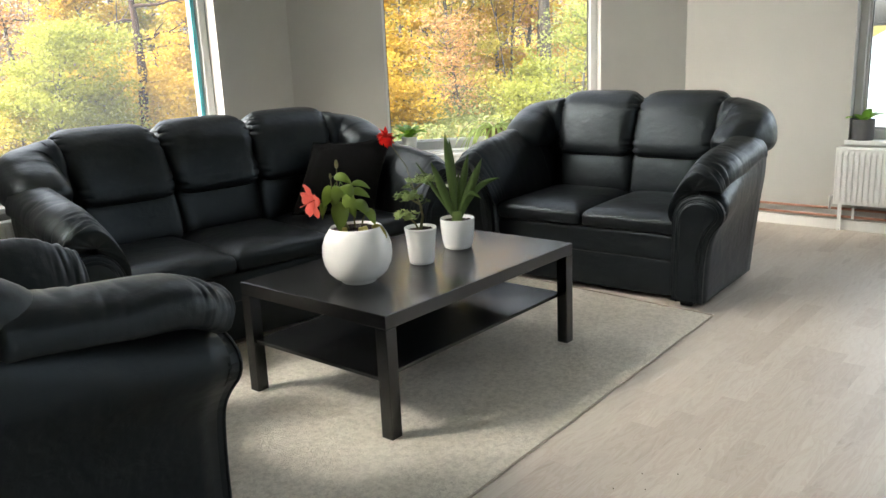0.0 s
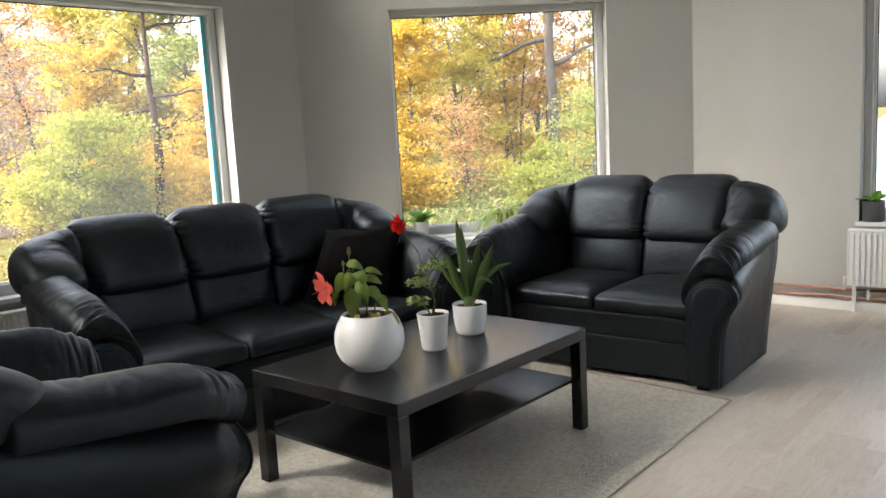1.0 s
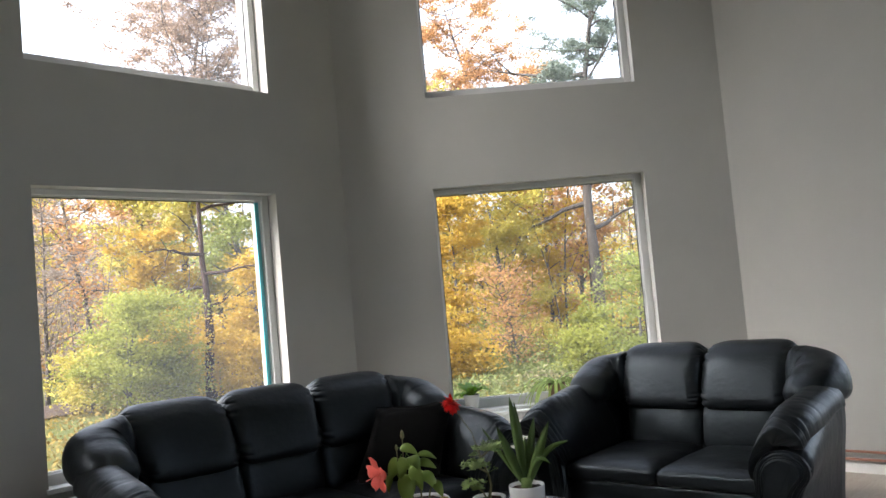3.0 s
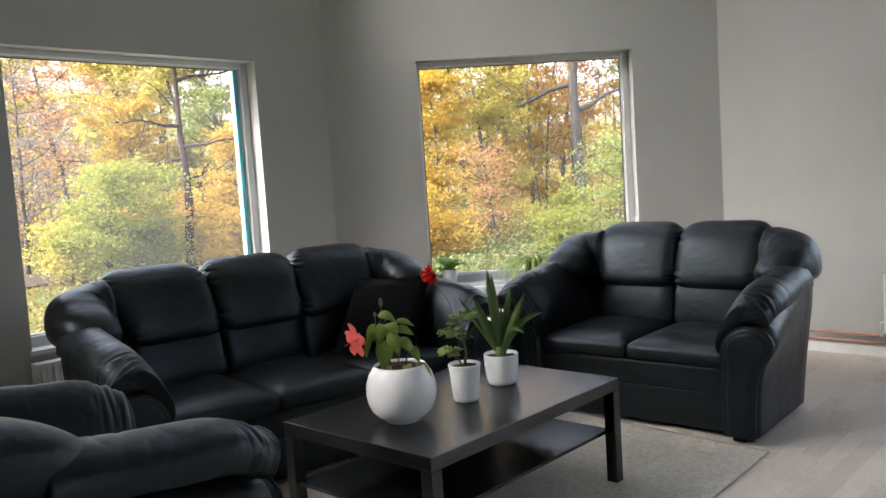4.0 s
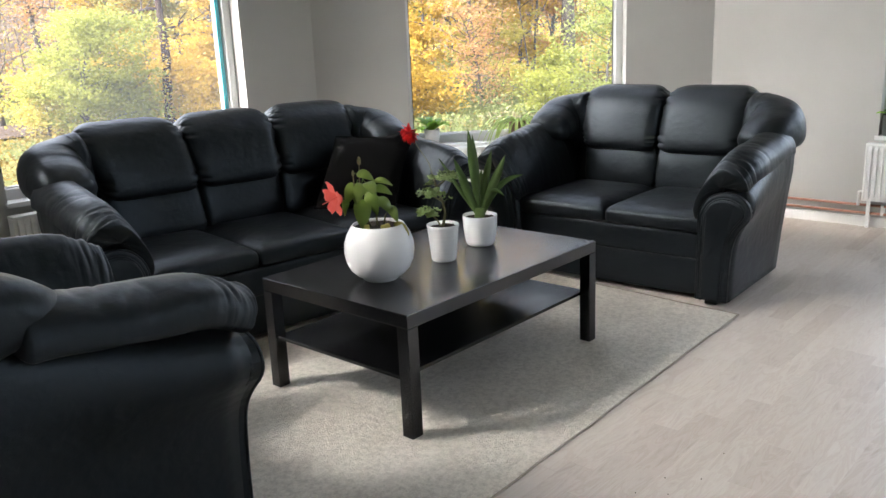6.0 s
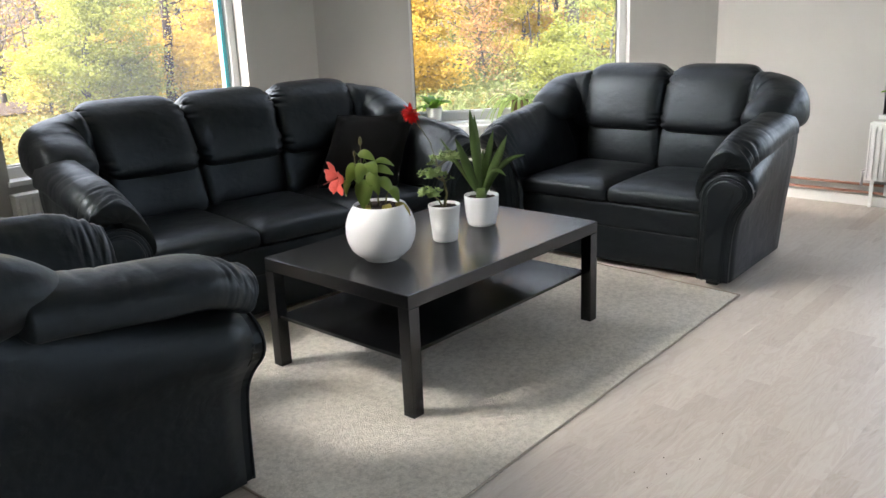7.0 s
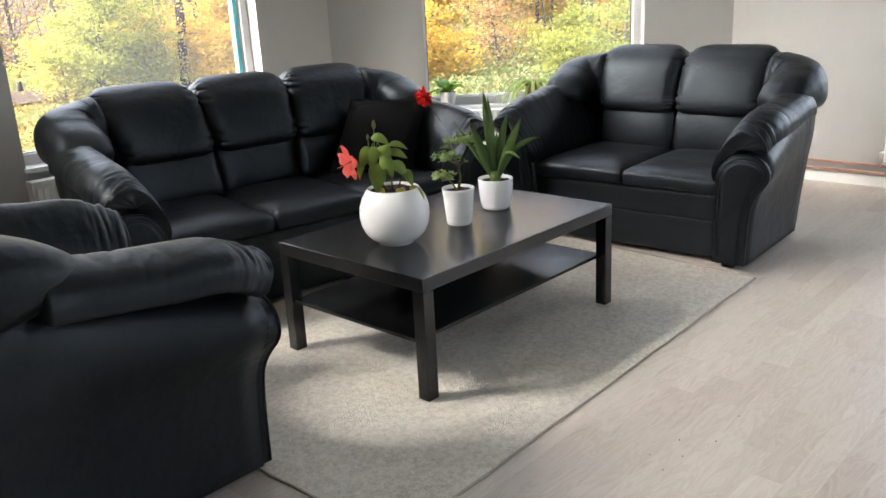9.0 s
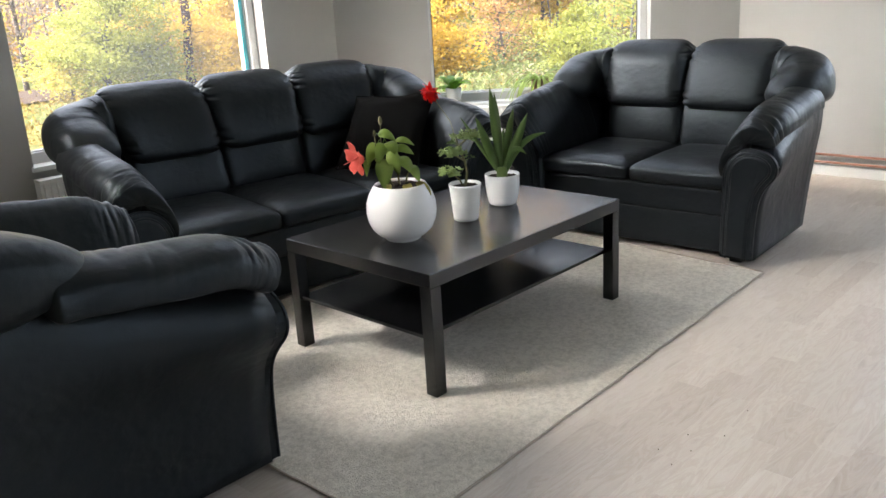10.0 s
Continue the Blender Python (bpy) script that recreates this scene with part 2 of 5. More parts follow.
def wall_mesh(length, height, openings):
    """A wall along +x from 0, its inner face at y = 0, thick towards +y, with openings (u0, u1, z0, z1) cut through."""
    us = sorted({0.0, length, *[o[i] for o in openings for i in (0, 1)]})
    zs = sorted({0.0, height, *[o[i] for o in openings for i in (2, 3)]})
    solid = {}
    for i in range(len(us) - 1):
        for j in range(len(zs) - 1):
            cu, cz = (us[i] + us[i + 1]) / 2, (zs[j] + zs[j + 1]) / 2
            solid[i, j] = not any(o[0] < cu < o[1] and o[2] < cz < o[3] for o in openings)
    bm = bmesh.new()
    vs = {}

    def v(i, j, k):
        if (i, j, k) not in vs:
            vs[i, j, k] = bm.verts.new((us[i], k * WALL_T, zs[j]))
        return vs[i, j, k]
    for (i, j), s in solid.items():
        if not s:
            continue
        bm.faces.new((v(i, j, 0), v(i + 1, j, 0), v(i + 1, j + 1, 0), v(i, j + 1, 0)))
        bm.faces.new((v(i, j, 1), v(i, j + 1, 1), v(i + 1, j + 1, 1), v(i + 1, j, 1)))
        for di, dj, a, b in ((-1, 0, (i, j), (i, j + 1)), (1, 0, (i + 1, j + 1), (i + 1, j)), (0, -1, (i + 1, j), (i, j)), (0, 1, (i, j + 1), (i + 1, j + 1))):
            if not solid.get((i + di, j + dj), False):
                bm.faces.new((v(*a, 0), v(*b, 0), v(*b, 1), v(*a, 1)))
    bmesh.ops.recalc_face_normals(bm, faces=bm.faces)
    return bm


def wall(name, x, y, turn, length, openings=()):
    ob = part(name, wall_mesh(length, CEIL, openings), M_WALL)
    ob.matrix_world = pose(x, y, 0, 0, 0, turn)
    return tagged(ob, "smooth warm grey painted plaster wall", "wall", kind="structure")


# Window wall A runs along y = 2.75; the chamfer wall B joins it to wall C at x = 4.0.
SILL, HEAD, USILL, UHEAD = 0.575, 2.187, 2.875, 4.7
DIAG = 2.0 * math.sqrt(2)
WX0 = -4.6
WIN_A = (-0.155 - WX0, 1.413 - WX0)
WIN_B = (0.648, 2.198)
WIN_C = (0.756 + 0.372, 0.756 + 0.372 + 1.9)
# The third opening is out of view, added to bring daylight onto the floor.
wall("wall_north", WX0, 2.75, 0, 2.0 - WX0, [(*WIN_A, SILL, HEAD), (*WIN_A, USILL, UHEAD), (0.1, 2.3, USILL, UHEAD)])
wall("wall_northeast", 2.0, 2.75, -45, DIAG, [(*WIN_B, SILL, HEAD), (*WIN_B, USILL - 0.02, UHEAD)])
wall("wall_east", 4.0, 0.75, -90, 6.75, [(*WIN_C, SILL + 0.02, HEAD), (3.6, 5.6, SILL + 0.02, HEAD)])
# Both south openings are added, unseen, to light the room from behind the camera.
wall("wall_south", 4.0, -6.0, 180, 4.0 - WX0, [(3.0, 5.6, SILL + 0.02, HEAD), (3.0, 5.6, USILL, UHEAD)])
wall("wall_west", WX0, -6.0, 90, 8.75)

bm = bmesh.new()
bm.faces.new([bm.verts.new(p) for p in ((WX0, -6, 0), (4.0, -6, 0), (4.0, 0.75, 0), (2.0, 2.75, 0), (WX0, 2.75, 0))])
g = bmesh.ops.extrude_face_region(bm, geom=bm.faces[:])
for v in g["geom"]:
    if isinstance(v, bmesh.types.BMVert):
        v.co.z += 0.2
bmesh.ops.recalc_face_normals(bm, faces=bm.faces)
ceiling = tagged(part("ceiling", bm, M_CEIL), "plain white painted ceiling high above", "ceiling", kind="structure")
ceiling.location.z = CEIL


def window(name, x, y, turn, width, z0, z1, tape=False, sill=True, near=0.052):
    """A fixed white window set in its opening; local x along the wall, y outwards from the inner face."""
    root = new(name)
    root.matrix_world = pose(x, y, 0, 0, 0, turn)
    tagged(root, "white framed fixed window with double glazing in plaster wall", "window", kind="structure")
    d0, d1, fw = 0.095, 0.17, 0.052
    for nm, b in (("frame_stile", (0, near, d0, d1, z0, z1)), ("frame_stile", (width - fw, width, d0, d1, z0, z1)),
                  ("frame_rail", (near, width - fw, d0, d1, z0, z0 + fw + 0.012)), ("frame_rail", (near, width - fw, d0, d1, z1 - 0.036, z1))):
        part(nm, boxes(b, bev=0.006), M_WHITE, root)
    a, c, e = near, width - fw, (0.016 if near > 0.03 else 0.008)
    zb, zt = z0 + fw + 0.012, z1 - 0.036
    for b in ((a, a + e, d0 + 0.02, d1 - 0.02, zb, zt), (c - e, c, d0 + 0.02, d1 - 0.02, zb, zt), (a + e, c - e, d0 + 0.02, d1 - 0.02, zb, zb + e), (a + e, c - e, d0 + 0.02, d1 - 0.02, zt - e, zt)):
        part("glazing_bead", boxes(b, bev=0.003), M_WHITE, root)
    for b in ((a + e, a + e + 0.005, d0 + 0.03, d1 - 0.03, zb + e, zt - e), (c - e - 0.005, c - e, d0 + 0.03, d1 - 0.03, zb + e, zt - e), (a + e, c - e, d0 + 0.03, d1 - 0.03, zt - e - 0.005, zt - e)):
        part("gasket", boxes(b), M_DARKGASKET, root)
    pane = part("glass_pane", boxes((a + e + 0.004, c - e - 0.004, d0 + 0.034, d0 + 0.040, zb + e, zt - e)), M_GLASS, root, "clear glass pane")
    pane.visible_shadow = False
    if tape:
        part("protective_film", boxes((c - e - 0.034, c - e - 0.006, d0 + 0.022, d0 + 0.033, zb + e, zt - e)), M_TAPE, root, "cyan protective film strip left on frame")
    if sill:
        part("window_sill", boxes((-0.012, width + 0.012, -0.022, 0.0, z0 - 0.022, z0 + 0.004), (0.0, width, 0.0, d0, z0, z0 + 0.004), bev=0.002), M_WHITE, root, "white painted window board")
    return root


window("window_1", -0.155, 2.75, 0, 1.568, SILL, HEAD, tape=True, near=0.012)
window("window_2", -0.155, 2.75, 0, 1.568, USILL, UHEAD, sill=False, near=0.012)
bx, by = 2.0 + WIN_B[0] * 2 ** -0.5, 2.75 - WIN_B[0] * 2 ** -0.5
window("window_3", bx, by, -45, 1.55, SILL, HEAD, near=0.012)
window("window_4", bx, by, -45, 1.55, USILL - 0.02, UHEAD, sill=False, near=0.012)
window("window_5", 4.0, -0.372, -90, 1.9, SILL + 0.02, HEAD)
window("window_6", 4.0, -2.85, -90, 2.0, SILL + 0.02, HEAD)
# The next three windows are never in view; they fill the added daylight openings.
window("added_window_7", WX0 + 0.1, 2.75, 0, 2.2, USILL, UHEAD, sill=False)
window("added_window_9", 1.0, -6.0, 180, 2.6, USILL, UHEAD, sill=False)
window("added_window_8", 1.0, -6.0, 180, 2.6, SILL + 0.02, HEAD)


def baseboard(x, y, turn, length):
    ob = part("baseboard", boxes((0, length, -0.016, -0.001, 0, 0.068), bev=0.003), M_SKIRT)
    ob.matrix_world = pose(x, y, 0, 0, 0, turn)
    tagged(ob, "low white painted skirting board along wall", "baseboard", kind="structure")


baseboard(WX0, 2.75, 0, 2.0 - WX0 - 0.01)
baseboard(2.012, 2.738, -45, DIAG - 0.034)
baseboard(4.0, 0.74, -90, 6.74)


def pipes(x, y, turn, length):
    root = thing("heating_pipes", pose(x, y, 0, 0, 0, turn), "pair of bare copper heating pipes along wall base", "pipe")
    for z in (0.094, 0.146):
        part("pipe", tube(bmesh.new(), [(0, -0.03, z), (length / 2, -0.03, z), (length, -0.03, z)], 0.009, 10), M_COPPER, root, smooth=True)
    for i in range(int(length / 0.9) + 1):
        u = min(0.25 + i * 0.9, length - 0.05)
        part("pipe_clip", boxes((u, u + 0.018, -0.041, -0.001, 0.083, 0.157), bev=0.003), M_RADI, root)


pipes(0.0, 2.75, 0, 1.95)
pipes(2.035, 2.715, -45, DIAG - 0.1)
pipes(4.0, 0.71, -90, 4.4)


def radiator(x, y, turn, width, top=0.555):
    root = thing("radiator", pose(x, y, 0, 0, 0, turn), "white steel panel radiator under window with vertical flutes", "radiator", "panel radiators")
    z0, z1, f, d = top - 0.369, top, -0.105, -0.03
    bm = bmesh.new()
    n = int(width / 0.0335)
    step = (width - 0.02) / n
    prof = []
    for i in range(n):
        u = 0.01 + i * step
        prof += [(u, f + 0.012), (u + step * 0.22, f + 0.012), (u + step * 0.36, f), (u + step * 0.86, f)]
    prof += [(width - 0.01, f + 0.012)]
    lo, hi = [], []
    for u, y0 in prof:
        lo.append((bm.verts.new((u, f + 0.012, z0)), bm.verts.new((u, y0, z0 + 0.03))))
        hi.append((bm.verts.new((u, y0, z1 - 0.04)), bm.verts.new((u, f + 0.012, z1 - 0.012))))
    for i in range(len(prof) - 1):
        bm.faces.new((lo[i][0], lo[i + 1][0], lo[i + 1][1], lo[i][1]))
        bm.faces.new((lo[i][1], lo[i + 1][1], hi[i + 1][0], hi[i][0]))
        bm.faces.new((hi[i][0], hi[i + 1][0], hi[i + 1][1], hi[i][1]))
    part("front_panel", bm, M_RADI, root)
    part("back_panel", boxes((0.01, width - 0.01, f + 0.0125, d, z0, z1 - 0.012), bev=0.004), M_RADI, root)
    part("top_grille", boxes((0, width, f + 0.004, d + 0.004, z1 - 0.012, z1 + 0.004), bev=0.003), M_RADI, root)
    for u in (0.0, width - 0.01):
        part("side_cover", boxes((u, u + 0.0098, f + 0.006, d, z0, z1 - 0.0125), bev=0.002), M_RADI, root)
    for u in (0.02, width - 0.042):
        part("floor_leg", boxes((u, u + 0.022, d - 0.02, d - 0.002, 0.0, z0 + 0.01), bev=0.003), M_RADI, root)
    for u in (0.2, width - 0.26):
        part("bracket", boxes((u, u + 0.06, d - 0.001, 0.0, z0 + 0.1, z1 - 0.1)), M_RADI, root)
    part("valve", tube(bmesh.new(), [(-0.028, -0.055, z0 - 0.04), (-0.028, -0.055, z0 + 0.05), (0.01, -0.055, z0 + 0.06)], 0.009, 10), M_RADI, root, smooth=True)


radiator(-0.18, 2.75, 0, 1.4, 0.515)
radiator(2.0 + 0.72 * 2 ** -0.5, 2.75 - 0.72 * 2 ** -0.5, -45, 1.4)
radiator(4.0, -0.335, -90, 1.4)


# ---- the coffee table, rug and suite ----
RUGZ = 0.010


def coffee_table():
    root = thing("coffee_table", pose(0, 0, RUGZ), "black-brown low coffee table with lower shelf on rug", "table")
    part("tabletop", boxes((0, 1.18, 0, 0.78, 0.40, 0.45), bev=0.0025), M_TABLE, root)
    for x in (0.0, 1.13):
        for y in (0.0, 0.73):
            part("leg", boxes((x, x + 0.05, y, y + 0.05, 0, 0.3995), bev=0.002), M_TABLE, root)
    part("shelf", boxes((0.008, 1.172, 0.0505, 0.7295, 0.206, 0.220), bev=0.0015), M_TABLE, root, "thin dark lower shelf")
    return root


coffee_table()


def rug():
    root = thing("rug", pose(-0.6, -0.445, 0, 0, 0, 1.7), "beige short pile rug with darker bound edge", "rug")
    w, d = 2.45, 1.70
    bm = bmesh.new()
    nx, ny = 98, 68
    vs = [[bm.verts.new((0.004 + (w - 0.008) * i / nx, 0.004 + (d - 0.008) * j / ny, (0.0085 if 0 < i < nx and 0 < j < ny else 0.003) + 0.002 * noise.noise(Vector((i * 0.21, j * 0.21, 3.0))))) for i in range(nx + 1)] for j in range(ny + 1)]
    for j in range(ny):
        for i in range(nx):
            bm.faces.new((vs[j][i], vs[j][i + 1], vs[j + 1][i + 1], vs[j + 1][i]))
    def skew(x, y):
        return x + 0.17 * (x / w) * (y / d)
    for v in bm.verts:
        v.co.x = skew(v.co.x, v.co.y)
    part("woven_surface", bm, M_RUG, root, smooth=True)
    for a, b in (((0, 0), (w, 0)), ((w, 0), (w, d)), ((w, d), (0, d)), ((0, d), (0, 0))):
        pts = []
        for k in range(41):
            s = k / 40
            wob = 0.0012 * math.sin(k * 1.7) + 0.0015 * math.sin(k * 0.63)
            pts.append((a[0] + (b[0] - a[0]) * s + (wob if a[0] == b[0] else 0), a[1] + (b[1] - a[1]) * s + (wob if a[1] == b[1] else 0), 0.0045))
        pts = [(skew(x, y), y, z) for x, y, z in pts]
        part("edge_binding", tube(bmesh.new(), pts, 0.0042, 8), M_RUGEDGE, root, "taupe stitched binding", smooth=True)


rug()


def sweep(spine, radii, seg=36, power=0.75, bend=None, ends=7):
    """A stuffed roll along the spine; radii (across, up) at each point; round ends; bend(p, s, a) moves each point."""
    pts = [Vector(p) for p in spine]
    bm = bmesh.new()
    sec = []
    n = 140
    ends = ends * 140 / 46
    # smooth resample
    def at(f):
        f = max(0.0, min(len(pts) - 1.0001, f))
        i = int(f)
        t = f - i
        p0, p1, p2, p3 = pts[max(i - 1, 0)], pts[i], pts[min(i + 1, len(pts) - 1)], pts[min(i + 2, len(pts) - 1)]
        c = 0.5 * ((2 * p1) + (p2 - p0) * t + (2 * p0 - 5 * p1 + 4 * p2 - p3) * t * t + (3 * p1 - p0 - 3 * p2 + p3) * t ** 3)
        ra = [radii[i][k] + (radii[min(i + 1, len(pts) - 1)][k] - radii[i][k]) * t for k in (0, 1)]
        return c, ra
    for k in range(n + 1):
        s = k / n
        c, ra = at(s * (len(pts) - 1))
        c2, _ = at(min(1, s + 0.01) * (len(pts) - 1))
        c1, _ = at(max(0, s - 0.01) * (len(pts) - 1))
        d = (c2 - c1).normalized()
        side = d.cross(Vector((0, 0, 1))).normalized()
        up = side.cross(d)
        e0, e1 = min(1, s * n / ends), min(1, (1 - s) * n / ends)
        rnd = math.sqrt(max(0.0, 1 - (1 - e0) ** 2)) * math.sqrt(max(0.0, 1 - (1 - e1) ** 2))
        rnd = max(rnd, 0.02)
        ring = []
        for j in range(seg):
            a = 2 * math.pi * j / seg
            p = c + side * (ra[0] * rnd * spow(math.cos(a), power)) + up * (ra[1] * rnd * spow(math.sin(a), power))
            if bend:
                p = bend(p, s, a)
            ring.append(bm.verts.new(p))
        sec.append(ring)
    for a, b in zip(sec, sec[1:]):
        for j in range(seg):
            bm.faces.new((a[j], b[j], b[(j + 1) % seg], a[(j + 1) % seg]))
    bm.faces.new(sec[0])
    bm.faces.new(sec[-1][::-1])
    bmesh.ops.recalc_face_normals(bm, faces=bm.faces)
    return bm


# outline of an arm's scrolled front, from inner foot round to outer foot: (outwards, up)
SCROLL = [(0.0, 0.03), (0.0, 0.42), (0.012, 0.49), (0.05, 0.55), (0.115, 0.582), (0.185, 0.575), (0.238, 0.545), (0.262, 0.495),
          (0.25, 0.445), (0.212, 0.405), (0.182, 0.355), (0.166, 0.28), (0.158, 0.15), (0.156, 0.03)]


def smooth_outline(pts, n):
    """Resample an open outline evenly with rounded corners."""
    p = [Vector((a, 0, b)) for a, b in pts]
    for _ in range(2):
        q = [p[0]]
        for a, b in zip(p, p[1:]):
            q += [a * 0.75 + b * 0.25, a * 0.25 + b * 0.75]
        q.append(p[-1])
        p = q
    ls = [0.0]
    for a, b in zip(p, p[1:]):
        ls.append(ls[-1] + (b - a).length)
    out, i = [], 0
    for k in range(n + 1):
        t = ls[-1] * k / n
        while i < len(p) - 2 and ls[i + 1] < t:
            i += 1
        out.append(p[i].lerp(p[i + 1], (t - ls[i]) / max(1e-9, ls[i + 1] - ls[i])))
    return out


def tuck(x):
    """A row of soft lobes with sharp valleys between them, 0 to 1."""
    return abs(math.sin(x)) ** 0.6


def pinch(x, y, z):
    """Folds of uneven width with sharp valleys, 0 on top to -1 in a valley."""
    return min(1.0, 2.6 * abs(noise.noise(Vector((x, y, z))))) ** 0.8 - 1


def roll(z):
    """How far the scroll's upper part swells forwards."""
    t = max(0.0, min(1.0, (z - 0.33) / 0.16))
    return t * t * (3 - 2 * t)


def arm_body(side, W):
    """The upholstered side of a sofa: the scroll carried back, rising, to the sloping back edge."""
    out = smooth_outline(SCROLL, 40)
    bm = bmesh.new()
    rows = []
    for k in range(13):
        s = k / 12
        row = []
        for p in out:
            y = 0.035 + s * (0.685 + 0.26 * p.z)
            z = p.z if p.z < 0.34 else 0.34 + (p.z - 0.34) * (1 + 0.95 * y)
            x = p.x if p.x < 0.157 else 0.157 + (p.x - 0.157) * (1 - 0.72 * min(1.0, y / 0.7))
            y -= 0.014 * roll(p.z) + 0.014 * max(0.0, 1 - s * 4)
            row.append(bm.verts.new((side * (W + x), y, z)))
        rows.append(row)
    for a, b in zip(rows, rows[1:]):
        for i in range(len(out) - 1):
            bm.faces.new((a[i], a[i + 1], b[i + 1], b[i]))
    bm.faces.new(rows[0])
    bm.faces.new(rows[-1][::-1])
    for a, b in zip(rows, rows[1:]):
        bm.faces.new((a[-1], a[0], b[0], b[-1]))
    bmesh.ops.recalc_face_normals(bm, faces=bm.faces)
    return bm


def scroll_panel(side, W, inset, y0, y1, bulge):
    """A padded plate in the shape of the scroll, drawn in by inset."""
    out = smooth_outline(SCROLL, 44)
    c = [Vector((0.085, 0, 0.03)), Vector((0.085, 0, 0.36)), Vector((0.135, 0, 0.49))]
    bm = bmesh.new()
    rings = []
    for f, y in ((inset, y1), (inset, y0 + 0.012), (inset + 0.005, y0 + 0.003), (inset + 0.012, y0)):
        ring = []
        for i, p in enumerate(out):
            a, b = out[max(i - 1, 0)], out[min(i + 1, len(out) - 1)]
            t = (b - a).normalized()
            nrm = Vector((t.z, 0, -t.x))
            q = p + nrm * f
            if q.z < 0.032 + f * 0.4:
                q.z = 0.032 + f * 0.4
            ring.append(bm.verts.new((side * (W + q.x), y - 0.016 - 0.018 * roll(q.z), q.z)))
        rings.append(ring)
    for a, b in zip(rings, rings[1:]):
        for i in range(len(out)):
            k = (i + 1) % len(out)
            bm.faces.new((a[i], a[k], b[k], b[i]))
    bm.faces.new(rings[-1])
    bm.faces.new(rings[0][::-1])
    bmesh.ops.recalc_face_normals(bm, faces=bm.faces)
    return bm


def arm_piping(side, W, inset, y):
    out = smooth_outline(SCROLL, 60)
    pts = []
    for i, p in enumerate(out):
        t = (out[min(i + 1, len(out) - 1)] - out[max(i - 1, 0)]).normalized()
        q = p + Vector((t.z, 0, -t.x)) * inset
        pts.append((side * (W + q.x), y - 0.016 - 0.018 * roll(q.z), max(0.035, q.z)))
    return tube(bmesh.new(), pts, 0.0055, 8)


